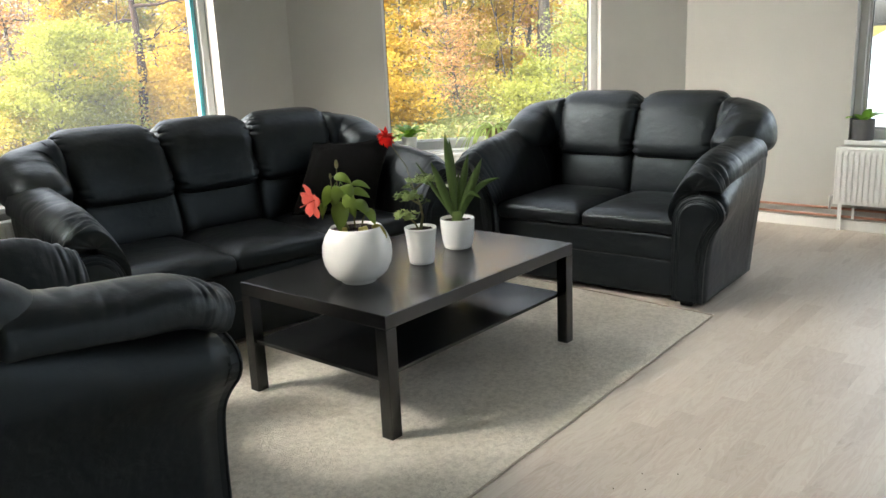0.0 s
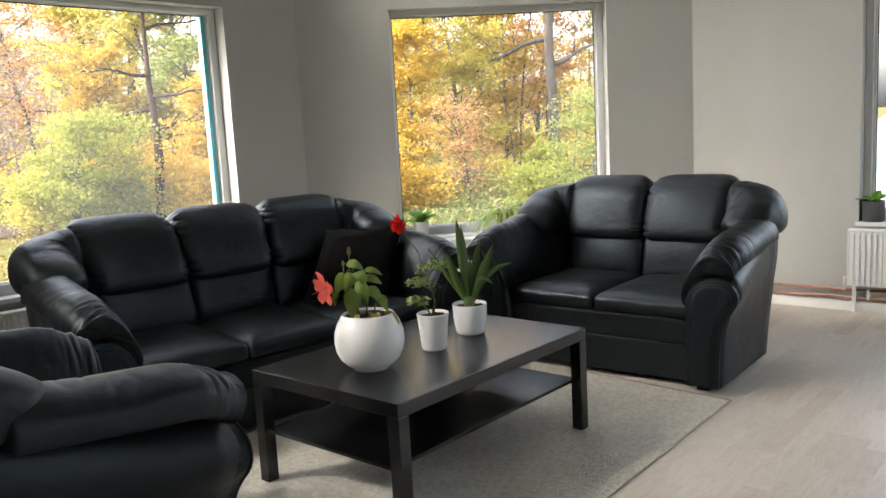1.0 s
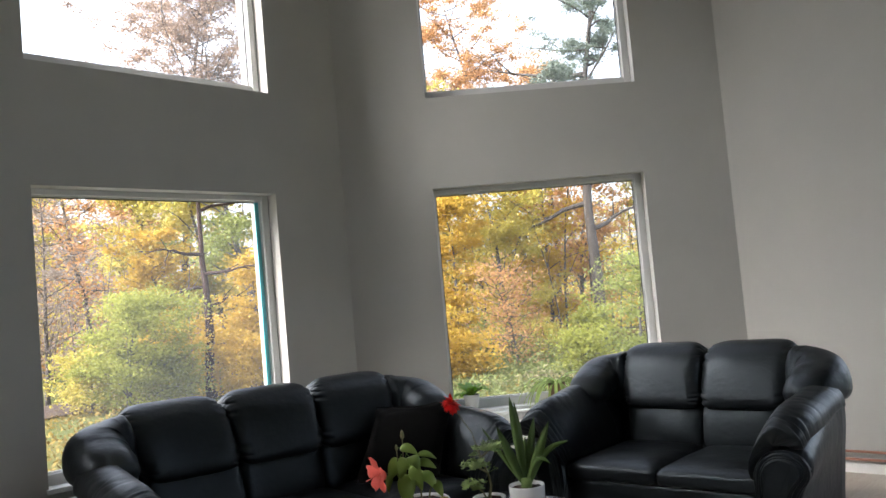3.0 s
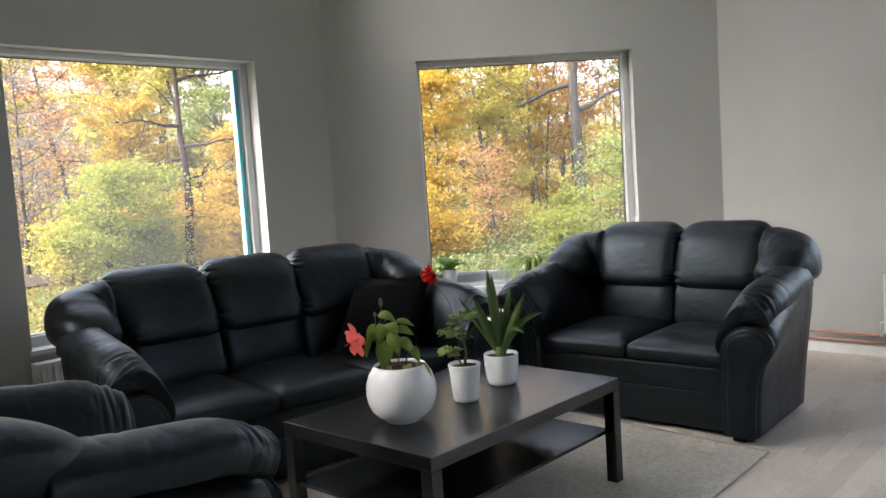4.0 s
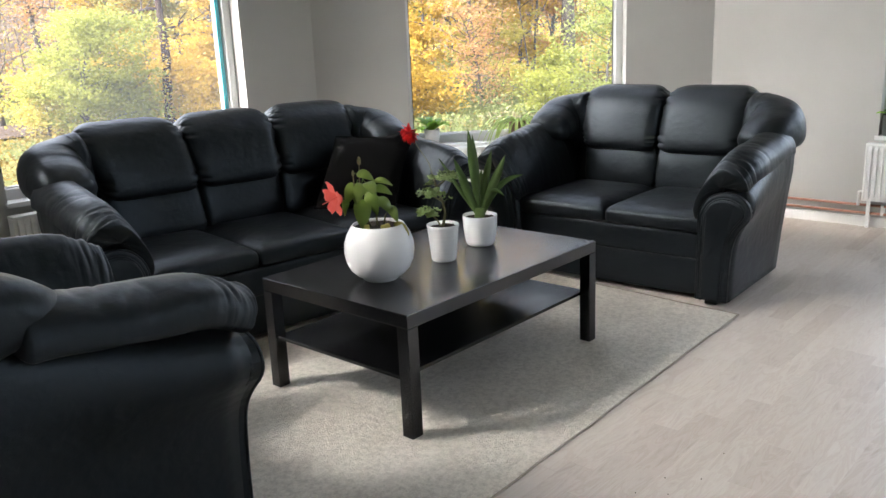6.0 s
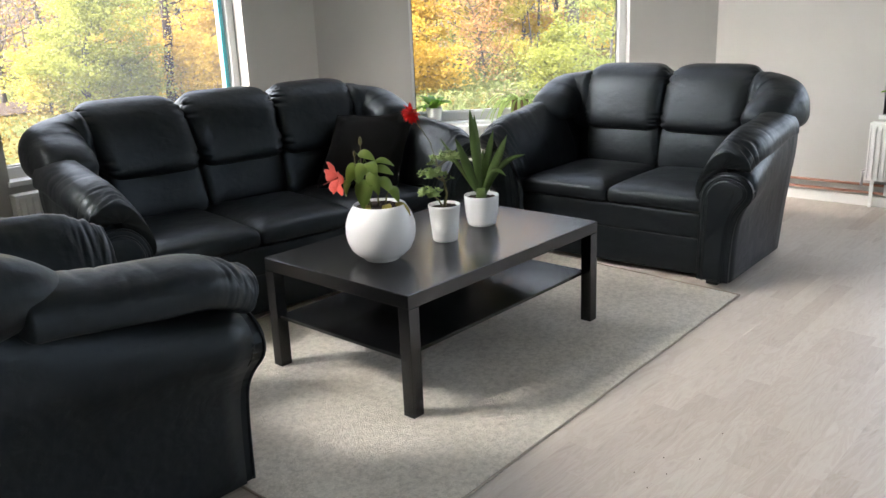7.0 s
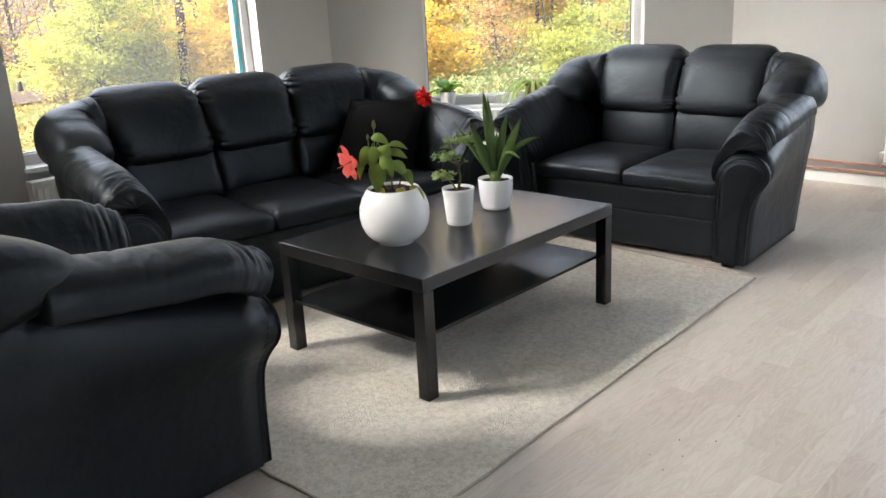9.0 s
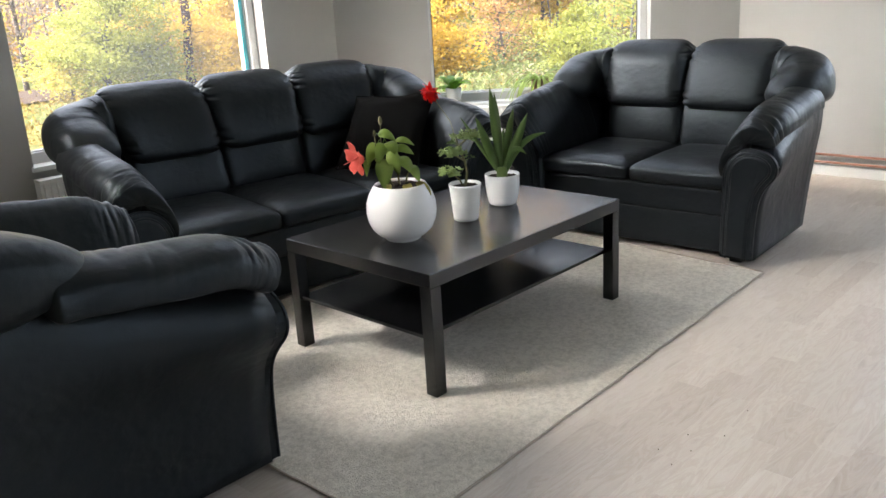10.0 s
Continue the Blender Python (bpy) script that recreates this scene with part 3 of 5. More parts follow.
def seating(name, m, seats, label, category, seat_w=0.55):
    """A leather sofa or armchair of so many seats; width along x, its front at y = 0 facing -y."""
    root = thing(name, m, label, category)
    W = seats * seat_w / 2 + 0.012
    rnd = random.Random(seats * 17 + len(name))
    # plinth, apron and rail
    part("base", boxes((-W + 0.001, W - 0.001, 0.075, 0.72, 0.03, 0.335), bev=0.012), M_LEATHER, root, smooth=False)
    part("front_apron", puff((2 * W - 0.004, 0.05, 0.187), (0.10, 0.16), (48, 24), lambda p, u: p + Vector((0, 0.085, 0.122))), M_LEATHER, root, "smooth lower front panel", True)
    part("front_rail", puff((2 * W - 0.004, 0.075, 0.135), (0.10, 0.26), (48, 28), lambda p, u: p + Vector((0, 0.092, 0.279))), M_LEATHER, root, "padded front rail", True)
    bm = bmesh.new()
    prof = [(0.60, 0.28), (0.735, 0.03), (0.76, 0.03), (0.80, 0.28), (0.965, 0.86), (0.93, 0.90), (0.86, 0.86)]
    X = W + 0.04
    a = [bm.verts.new((-X, y, z)) for y, z in prof]
    b = [bm.verts.new((X, y, z)) for y, z in prof]
    for i in range(len(prof)):
        k = (i + 1) % len(prof)
        bm.faces.new((a[i], a[k], b[k], b[i]))
    bm.faces.new(a)
    bm.faces.new(b[::-1])
    bmesh.ops.recalc_face_normals(bm, faces=bm.faces)
    part("back_shell", bm, M_LEATHER, root)
    for i in range(seats):
        cx = -W + (i + 0.5) * (2 * W / seats)
        ph = rnd.uniform(0, 6)

        def seat(p, u, cx=cx, ph=ph):
            q = p + Vector((cx, 0.375, 0.392))
            if u.z > 0:
                q.z += 0.016 * (1 - u.x ** 4) * (1 - u.y ** 4)
                q.z += 0.004 * noise.noise(Vector((q.x * 6 + ph, q.y * 6, 1)))
                e = max(0.0, abs(u.x) - 0.88) / 0.12 * (1 if abs(u.y) < 0.8 else 0)
                q.z -= 0.004 * e * (1 - tuck(q.y * 62 + ph))
            if u.y < -0.5:
                q.z -= 0.008 * (-u.y - 0.5) * (1 - u.z)
            return q
        part("seat_cushion", puff((2 * W / seats + 0.002, 0.68, 0.112), (0.10, 0.5), (96, 36), seat), M_LEATHER, root, smooth=True)

        def lumbar(p, u, cx=cx, ph=ph):
            q = p + Vector((0, 0.745, 0.555))
            q.x = (q.x + cx) * (0.87 + 0.2 * (q.z - 0.555))
            q.y += (q.z - 0.555) * 0.22
            q.y -= 0.022 * (1 - u.x * u.x) * (1 - u.z * u.z)
            e = max(0.0, abs(u.x) - 0.84) / 0.16
            q.y += 0.010 * e * (1 - tuck(q.z * 95 + ph))
            q.y += 0.005 * noise.noise(Vector((q.x * 7, ph + 5, q.z * 9)))
            return q
        part("lumbar_cushion", puff((2 * W / seats - 0.002, 0.19, 0.29), (0.16, 0.42), (88, 64), lumbar), M_LEATHER, root, smooth=True)

        def back(p, u, cx=cx, ph=ph):
            q = p + Vector((0, 0.805, 0.818))
            q.x = (q.x + cx) * (0.885 + 0.11 * (u.z + 1) / 2)
            q.y += (q.z - 0.79) * 0.34 + 0.06 * max(0.0, u.z) ** 2
            q.y -= 0.026 * (1 - u.x ** 4) * (1 - u.z ** 4) * (1 if u.y < 0 else 0)
            q.z -= 0.020 * abs(u.x) ** 5 * max(0.0, u.z) - 0.006 * max(0.0, u.z)
            q.z -= 0.075 * max(0.0, u.y + 0.35) * max(0.0, u.z)
            # gathers sewn along both side seams and over the top corners
            e = max(0.0, abs(u.x) - 0.74) / 0.26
            run = q.z * 105 + 1.3 * math.sin(q.z * 31 + ph) + ph + (0 if u.x > 0 else 2)
            w = (1 - tuck(run)) * e
            q.y += 0.022 * w
            q.x -= math.copysign(0.009 * w, u.x)
            if u.z > 0.3:
                q.z -= 0.016 * (1 - tuck(q.y * 85 + ph)) * (u.z - 0.3) * e
            q.y += 0.008 * noise.noise(Vector((q.x * 5, ph, q.z * 5))) + 0.003 * noise.noise(Vector((q.x * 14, ph, q.z * 22)))
            return q
        part("back_cushion", puff((2 * W / seats + 0.004, 0.26, 0.365), (0.17, 0.33), (128, 110), back), M_LEATHER, root, "stuffed pleated back cushion", True)
    for side in (-1, 1):
        ph = rnd.uniform(0, 6)
        part("arm_side", arm_body(side, W), M_LEATHER, root, smooth=True)
        part("arm_front", scroll_panel(side, W, 0.004, 0.0, 0.05, 0.01), M_LEATHER, root, "scrolled arm front panel", False)
        part("piping", arm_piping(side, W, 0.004, 0.010), M_LEATHER, root, smooth=True)
        part("piping", arm_piping(side, W, 0.030, 0.0), M_LEATHER, root, smooth=True)
        part("arm_inset", scroll_panel(side, W, 0.030, -0.012, 0.02, 0.01), M_LEATHER, root, "raised inner panel of scroll", False)

        def droop(p, s, a, side=side, ph=ph):
            q = p.copy()
            inn = -side * (q.x - side * (W + 0.122)) / 0.15
            q.z -= (0.17 + 0.05 * s) * max(0.0, inn) ** 1.4
            q.z -= 0.018 * max(0.0, -inn) ** 2
            # deep creases fan out from the scroll, fainter ones run on behind them
            fan = math.exp(-((s - 0.14) / 0.13) ** 2)
            far = math.exp(-((s - 0.55) / 0.3) ** 2)
            up = max(0.0, min(1.0, 0.35 + math.sin(a))) * (1 - 0.65 * max(0.0, min(1.0, inn)))
            turn = s * 15 - inn * (1.6 - 2.5 * s)
            h = fan * (0.011 * pinch(turn, inn * 0.9, ph) + 0.004 * pinch(turn * 2.1, inn * 1.6, ph + 7))
            h += far * 0.0045 * pinch(s * 11 + inn * 1.2, inn * 1.4, ph + 3)
            q.z += h * up
            if math.sin(a) < 0 and inn < 0:
                q.z -= (0.045 + 0.035 * s) * math.sin(a)
            q.x += side * 0.5 * h * min(1.0, abs(inn)) * (-1 if inn > 0 else 1)
            # gathers round the blunt front end
            cap = max(0.0, 1 - s / 0.07)
            q.y += 0.008 * cap * (1 - tuck(a * 6.5 + ph))
            q.z += 0.006 * noise.noise(Vector((q.x * 7, q.y * 7, ph)))
            return q
        def ax(k):
            return side * (W + k)
        part("arm_pillow", sweep([(ax(0.108), -0.030, 0.606), (ax(0.112), 0.05, 0.646), (ax(0.116), 0.15, 0.675), (ax(0.11), 0.30, 0.692), (ax(0.110), 0.44, 0.710), (ax(0.110), 0.60, 0.722)],
                                 [(0.128, 0.088), (0.138, 0.092), (0.147, 0.094), (0.153, 0.094), (0.156, 0.095), (0.158, 0.095)], bend=droop, ends=2.6, power=0.74, seg=56), M_LEATHER, root, "overstuffed arm pillow with creases", True)

        def wing(p, s, a, ph=ph):
            q = p.copy()
            e = math.exp(-((s - 0.14) / 0.12) ** 2)
            g = 1 - tuck(a * 6 + ph)
            q.z -= 0.010 * e * g * math.sin(a)
            q.y += 0.010 * e * g
            if math.sin(a) < 0:
                q.z += 0.06 * s * -math.sin(a)
            tip = max(0.0, (s - 0.72) / 0.28)
            q.z -= 0.003 * tip * (1 - tuck(a * 5 + ph))
            return q + 0.009 * noise.noise_vector(Vector((q.x * 6, q.y * 6, q.z * 6 + ph)))
        part("wing_cushion", sweep([(side * (W - 0.08), 0.80, 0.79), (side * (W + 0.02), 0.80, 0.785), (side * (W + 0.105), 0.755, 0.79), (side * (W + 0.122), 0.66, 0.775), (side * (W + 0.112), 0.56, 0.755), (side * (W + 0.09), 0.47, 0.695)],
                                   [(0.13, 0.185), (0.14, 0.180), (0.145, 0.155), (0.142, 0.13), (0.13, 0.105), (0.10, 0.075)], bend=wing, ends=5, power=0.8), M_LEATHER, root, "puffed corner wing of backrest", True)
    for x in (-W - 0.06, W + 0.06):
        for y in (0.07, 0.66):
            part("foot", boxes((x - 0.03, x + 0.03, y - 0.03, y + 0.03, 0, 0.032), bev=0.004), M_FOOT, root, "low black foot")
    return root


seating("sofa", pose(0.585, 1.165, 0, 0, 0, -8.0), 3, "black leather three seat sofa with overstuffed arms", "sofa", 0.519)
seating("loveseat", pose(1.865, 0.392, 0, 0, 0, -87.6), 2, "black leather two seat sofa with overstuffed arms", "sofa", 0.52)
seating("armchair", pose(-0.60, 0.54, 0, 0, 0, 90), 1, "black leather armchair matching the sofas", "armchair")


# ---- small things in the room ----
def leaf_strip(bm, pts, widths, up=(0, 0, 1), fold=0.25):
    """A folded leaf along pts, with its half widths; two faces across so that it has a midrib."""
    pts = [Vector(p) for p in pts]
    up = Vector(up)
    prev = None
    for i, p in enumerate(pts):
        d = (pts[min(i + 1, len(pts) - 1)] - pts[max(i - 1, 0)]).normalized()
        s = d.cross(up)
        if s.length < 1e-3:
            s = Vector((1, 0, 0))
        s.normalize()
        n = s.cross(d)
        w = widths[i]
        row = (bm.verts.new(p + s * w + n * w * fold), bm.verts.new(p), bm.verts.new(p - s * w + n * w * fold))
        if prev:
            for k in (0, 1):
                bm.faces.new((prev[k], prev[k + 1], row[k + 1], row[k]))
        prev = row


def blade(base, direction, length, width, droop, n=9, up=(0, 0, 1), shape=None):
    """Points and half widths of one leaf that leaves base along direction and bends down."""
    d = Vector(direction).normalized()
    p = Vector(base)
    pts, ws = [p.copy()], []
    shape = shape or (lambda s: math.sin(math.pi * min(1, 0.06 + s * 0.94)) ** 0.7)
    for i in range(n):
        d = (d + Vector((0, 0, -droop / n))).normalized()
        p = p + d * (length / n)
        pts.append(p.copy())
    ws = [max(0.0008, width / 2 * shape(i / n)) for i in range(n + 1)]
    return pts, ws


def leaf_thick(name, bm, material, parent, label="", thick=0.0006):
    ob = part(name, bm, material, parent, label, True)
    s = ob.modifiers.new("thickness", "SOLIDIFY")
    s.thickness = thick
    return ob


M_LEAF_H = leaf_mat("hibiscus_leaf", (0.09, 0.17, 0.035), (0.14, 0.23, 0.05), (0.22, 0.30, 0.07), 0.25, 0.3)
M_LEAF_Y = leaf_mat("yellowing_leaf", (0.3, 0.27, 0.06), (0.38, 0.33, 0.1), (0.42, 0.36, 0.16), 0.2, 0.5)
M_LEAF_G = leaf_mat("geranium_leaf", (0.13, 0.19, 0.06), (0.18, 0.25, 0.08), (0.24, 0.31, 0.12), 0.2, 0.5)
M_LEAF_S = leaf_mat("sword_leaf", (0.055, 0.095, 0.03), (0.085, 0.135, 0.04), (0.14, 0.19, 0.06), 0.12, 0.42)
M_LEAF_B = leaf_mat("bright_green_leaf", (0.17, 0.34, 0.04), (0.25, 0.45, 0.06), (0.34, 0.54, 0.09), 0.55, 0.4)
M_LEAF_P = leaf_mat("pale_striped_leaf", (0.36, 0.48, 0.14), (0.5, 0.6, 0.22), (0.6, 0.68, 0.34), 0.55, 0.45)
M_PETAL = leaf_mat("coral_red_petal", (0.66, 0.11, 0.09), (0.75, 0.155, 0.13), (0.8, 0.23, 0.19), 0.3, 0.5)
M_PETAL_R = leaf_mat("scarlet_petal", (0.6, 0.012, 0.012), (0.75, 0.018, 0.015), (0.85, 0.04, 0.02), 0.25, 0.5)
TOPZ = RUGZ + 0.45


def soil(parent, r, z, rnd):
    bm = bmesh.new()
    c = bm.verts.new((0, 0, z + 0.006))
    rings = []
    for k in range(1, 9):
        rr = r * k / 8
        rings.append([bm.verts.new((rr * math.cos(a * math.pi / 12), rr * math.sin(a * math.pi / 12), z + (rnd.uniform(-0.004, 0.006) if k < 8 else -0.002))) for a in range(24)])
    for i in range(24):
        bm.faces.new((c, rings[0][i], rings[0][(i + 1) % 24]))
    for a, b in zip(rings, rings[1:]):
        for i in range(24):
            bm.faces.new((a[i], b[i], b[(i + 1) % 24], a[(i + 1) % 24]))
    part("soil", bm, M_SOIL, parent, "dark crumbly potting soil", True)


def hibiscus():
    rnd = random.Random(5)
    root = thing("hibiscus_plant", pose(0.258, 0.381, TOPZ), "flowering hibiscus in round white ceramic pot on table", "potted plant")
    prof = [(0, 0.0), (0.062, 0.0), (0.068, 0.004), (0.070, 0.010), (0.090, 0.020), (0.113, 0.041), (0.127, 0.07), (0.1325, 0.10), (0.1305, 0.133), (0.119, 0.164), (0.103, 0.188), (0.098, 0.195),
            (0.095, 0.197), (0.092, 0.194), (0.096, 0.18), (0.105, 0.165), (0.1, 0.15), (0, 0.15)]
    part("pot", lathe([(r, z * 1.09) for r, z in prof], 64), M_CERAMIC, root, "round glossy white ceramic pot", True)
    soil(root, 0.0945, 0.203, rnd)
    tocam = Vector((-0.69, -0.72, 0))
    right = Vector((0.72, -0.69, 0))
    rim = Vector((0, 0, 0.212))

    def at(r, up, near):
        return rim + right * r + tocam * near + Vector((0, 0, up))
    for pts in ([at(-0.03, -0.02, 0.0), at(-0.05, 0.08, 0.01), at(-0.058, 0.16, 0.005), at(-0.055, 0.225, 0.0)],
                [at(-0.02, -0.02, 0.01), at(-0.055, 0.07, 0.02), at(-0.078, 0.15, 0.02), at(-0.079, 0.188, 0.02)],
                [at(0.0, -0.02, 0.0), at(-0.005, 0.06, 0.0), at(-0.012, 0.13, -0.01), at(-0.02, 0.16, -0.01)],
                [at(0.02, -0.02, -0.01), at(0.03, 0.03, 0.0), at(0.045, 0.062, 0.01)]):
        part("stem", tube(bmesh.new(), pts, [0.0036 - 0.0006 * k for k in range(len(pts))], 8), M_STEM, root, smooth=True)
    for r, up, near, big in ((-0.055, 0.222, 0.0, 1.0), (-0.079, 0.186, 0.02, 0.7)):
        part("bud", lathe([(0, 0), (0.006 * big, 0.006 * big), (0.008 * big, 0.016 * big), (0.005 * big, 0.03 * big), (0, 0.036 * big)], 12), M_STEM, root, "closed green flower bud", True).location = at(r, up, near)
    # base to the side and up, tip to the side and up, width, nearness
    for r0, u0, r1, u1, wide, near in ((-0.066, 0.193, -0.004, 0.166, 0.036, 0.01), (-0.004, 0.162, 0.064, 0.138, 0.026, -0.02), (-0.011, 0.135, 0.06, 0.108, 0.034, 0.0),
                                       (-0.072, 0.155, -0.112, 0.084, 0.05, 0.02), (-0.112, 0.098, -0.12, 0.035, 0.03, 0.0), (-0.05, 0.1, -0.056, -0.008, 0.066, 0.05),
                                       (-0.03, 0.126, 0.002, 0.042, 0.05, 0.04), (0.0, 0.1, 0.058, 0.034, 0.05, 0.02), (0.042, 0.066, 0.075, 0.006, 0.04, 0.02),
                                       (-0.05, 0.158, -0.072, 0.09, 0.044, 0.045), (-0.035, 0.16, 0.0, 0.112, 0.048, 0.03), (-0.05, 0.13, 0.0, 0.085, 0.045, -0.03), (-0.02, 0.09, 0.03, 0.05, 0.04, -0.04), (-0.075, 0.12, -0.06, 0.05, 0.04, -0.03)):
        p0, p1 = at(r0, u0, near * 0.4), at(r1, u1, near)
        bm = bmesh.new()
        n = 10
        q = [p0.lerp(p1, k / n) + Vector((0, 0, 0.012 * math.sin(math.pi * k / n))) + tocam * (0.014 * math.sin(math.pi * k / n)) for k in range(n + 1)]
        w = [max(0.0008, wide / 2 * math.sin(math.pi * min(1, 0.04 + 0.96 * (k / n) ** 0.75)) ** 0.8) for k in range(n + 1)]
        tube(bm, [p0 + (p0 - p1).normalized() * 0.02, p0], [0.0014, 0.001], 5)
        leaf_strip(bm, q, w, up=tuple(-(tocam * 0.75 + right * rnd.uniform(-0.5, 0.5) + Vector((0, 0, 0.6)))), fold=rnd.uniform(-0.35, -0.15))
        leaf_thick("leaf", bm, M_LEAF_H, root)
    for r0, u0, r1, u1, wide, near in ((-0.04, 0.012, -0.04, -0.026, 0.02, 0.055), (0.025, 0.01, 0.03, -0.03, 0.036, 0.06), (0.06, 0.004, 0.112, -0.04, 0.03, 0.03)):
        bm = bmesh.new()
        p0, p1 = at(r0, u0, near), at(r1, u1, near + 0.02)
        q = [p0.lerp(p1, k / 7) + Vector((0, 0, 0.012 * math.sin(math.pi * k / 7))) for k in range(8)]
        leaf_strip(bm, q, [max(0.0008, wide / 2 * math.sin(math.pi * (0.05 + 0.92 * k / 7)) ** 0.7) for k in range(8)], up=tuple(-(tocam * 0.7 + Vector((0, 0, 0.7)))), fold=-0.3)
        leaf_thick("leaf", bm, M_LEAF_Y, root, "yellowed drooping leaf")

    def flower(centre, face, size, material, label, stalk):
        f = part("flower", tube(bmesh.new(), stalk, 0.0018, 6), M_STEM, root, label, True)
        face = Vector(face).normalized()
        s = face.cross(Vector((0, 0, 1))).normalized()
        u = s.cross(face)
        for i in range(5):
            a = 2 * math.pi * i / 5 + 0.3
            o = (s * math.cos(a) + u * math.sin(a))
            bm = bmesh.new()
            q, w = blade(Vector(centre), o * 1.0 + face * 0.22, size, size * 0.74, 0.3 + 0.25 * math.sin(a), 8, shape=lambda t: math.sin(math.pi * min(1, 0.08 + t * 0.86)) ** 0.55 * (0.55 + 0.6 * t))
            q = [v + face * size * 0.055 * math.sin(i * 2.6 + n * 1.4) * n / 8 for n, v in enumerate(q)]
            leaf_strip(bm, q, w, up=tuple(face), fold=0.3)
            leaf_thick("petal", bm, material, f)
        part("stamen", tube(bmesh.new(), [Vector(centre), Vector(centre) + face * size * 0.9 + u * -0.01], [0.0022, 0.0015], 6), material, f, "long red stamen", True)
    c1 = at(-0.142, 0.116, 0.03)
    flower(c1, right * -0.8 + tocam * 0.5 + Vector((0, 0, -0.12)), 0.072, M_PETAL, "open coral red hibiscus flower", [at(-0.07, 0.1, 0.01), at(-0.11, 0.108, 0.02), c1])
    return right, tocam


RIGHT, TOCAM = hibiscus()


def geranium():
    rnd = random.Random(9)
    root = thing("geranium_plant", pose(0.592, 0.355, TOPZ), "small leggy geranium in ribbed white ceramic pot", "potted plant")
    prof = [(0, 0), (0.046, 0), (0.049, 0.003)]
    for i in range(25):
        z = 0.008 + 0.128 * i / 24
        prof.append((0.050 + 0.0135 * (z / 0.14) + 0.0009 * math.sin(i * 1.9) * (1 if 0.02 < z < 0.125 else 0), z))
    prof += [(0.0655, 0.140), (0.0655, 0.147), (0.0635, 0.149), (0.061, 0.147), (0.060, 0.13), (0, 0.13)]
    part("pot", lathe(prof, 56), M_CERAMIC2, root, "ribbed matt white ceramic pot", True)
    soil(root, 0.059, 0.136, rnd)
    main = [Vector((0.0, 0, 0.132)), RIGHT * 0.012 + Vector((0, 0, 0.19)), RIGHT * 0.004 + Vector((0, 0, 0.24)), RIGHT * -0.02 + Vector((0, 0, 0.30)), RIGHT * -0.03 + Vector((0, 0, 0.35))]
    b1 = [main[0] + RIGHT * -0.004, RIGHT * -0.02 + Vector((0, 0, 0.165)), RIGHT * -0.05 + Vector((0, 0, 0.195)), RIGHT * -0.085 + Vector((0, 0, 0.21))]
    b2 = [main[2], RIGHT * -0.03 + TOCAM * 0.02 + Vector((0, 0, 0.265)), RIGHT * -0.065 + TOCAM * 0.03 + Vector((0, 0, 0.285))]
    b3 = [main[3], RIGHT * 0.02 + Vector((0, 0, 0.33)), RIGHT * 0.045 + Vector((0, 0, 0.345))]
    stalks = (main, b1, b2, b3)
    for i, st in enumerate(stalks):
        n = len(st)
        part("stem", tube(bmesh.new(), st, [0.0062 - 0.0035 * j / n if i == 0 else 0.004 - 0.002 * j / n for j in range(n)], 8), M_STEM, root, "woody bare stem", True)
    for st in stalks:
        for i in range(17):
            s = rnd.uniform(0.5, 1.0) * (len(st) - 1)
            j = min(int(s), len(st) - 2)
            p = st[j].lerp(st[j + 1], s - j)
            a = rnd.uniform(0, 6.28)
            d = Vector((math.cos(a), math.sin(a), rnd.uniform(-0.2, 0.6))) + TOCAM * 0.2
            e = p + d.normalized() * rnd.uniform(0.015, 0.035)
            bm = bmesh.new()
            tube(bm, [p, e], [0.0012, 0.001], 5)
            nrm = (Vector((0, 0, 1)) + d * 0.7 + Vector((rnd.uniform(-.4, .4), rnd.uniform(-.4, .4), 0))).normalized()
            s1 = nrm.orthogonal().normalized()
            s2 = nrm.cross(s1)
            r = rnd.uniform(0.010, 0.018)
            c = bm.verts.new(e)
            ring = []
            for k in range(20):
                an = 2 * math.pi * k / 20
                lob = r * (1 + 0.22 * math.cos(an * 5)) * (0.55 if k == 0 else 1)
                ring.append(bm.verts.new(e + (s1 * math.cos(an) + s2 * math.sin(an)) * lob + nrm * (0.004 + 0.003 * math.cos(an * 5))))
            for k in range(20):
                bm.faces.new((c, ring[k], ring[(k + 1) % 20]))
            leaf_thick("leaf", bm, M_LEAF_G, root)
    # the scarlet bloom on its long stalk
    c = RIGHT * -0.117 + TOCAM * -0.012 + Vector((0, 0, 0.515))
    f = part("flower", tube(bmesh.new(), [main[-2], RIGHT * -0.045 + Vector((0, 0, 0.4)), c], 0.0014, 6), M_STEM, root, "scarlet pompon flower on thin stalk", True)
    for i in range(95):
        v = Vector((rnd.gauss(0, 1), rnd.gauss(0, 1), rnd.gauss(0, 1))).normalized()
        bm = bmesh.new()
        q, w = blade(c + v * 0.006, v, rnd.uniform(0.024, 0.04), 0.014, 0.5, 4)
        leaf_strip(bm, q, w, fold=0.5)
        leaf_thick("petal", bm, M_PETAL_R, f)


geranium()


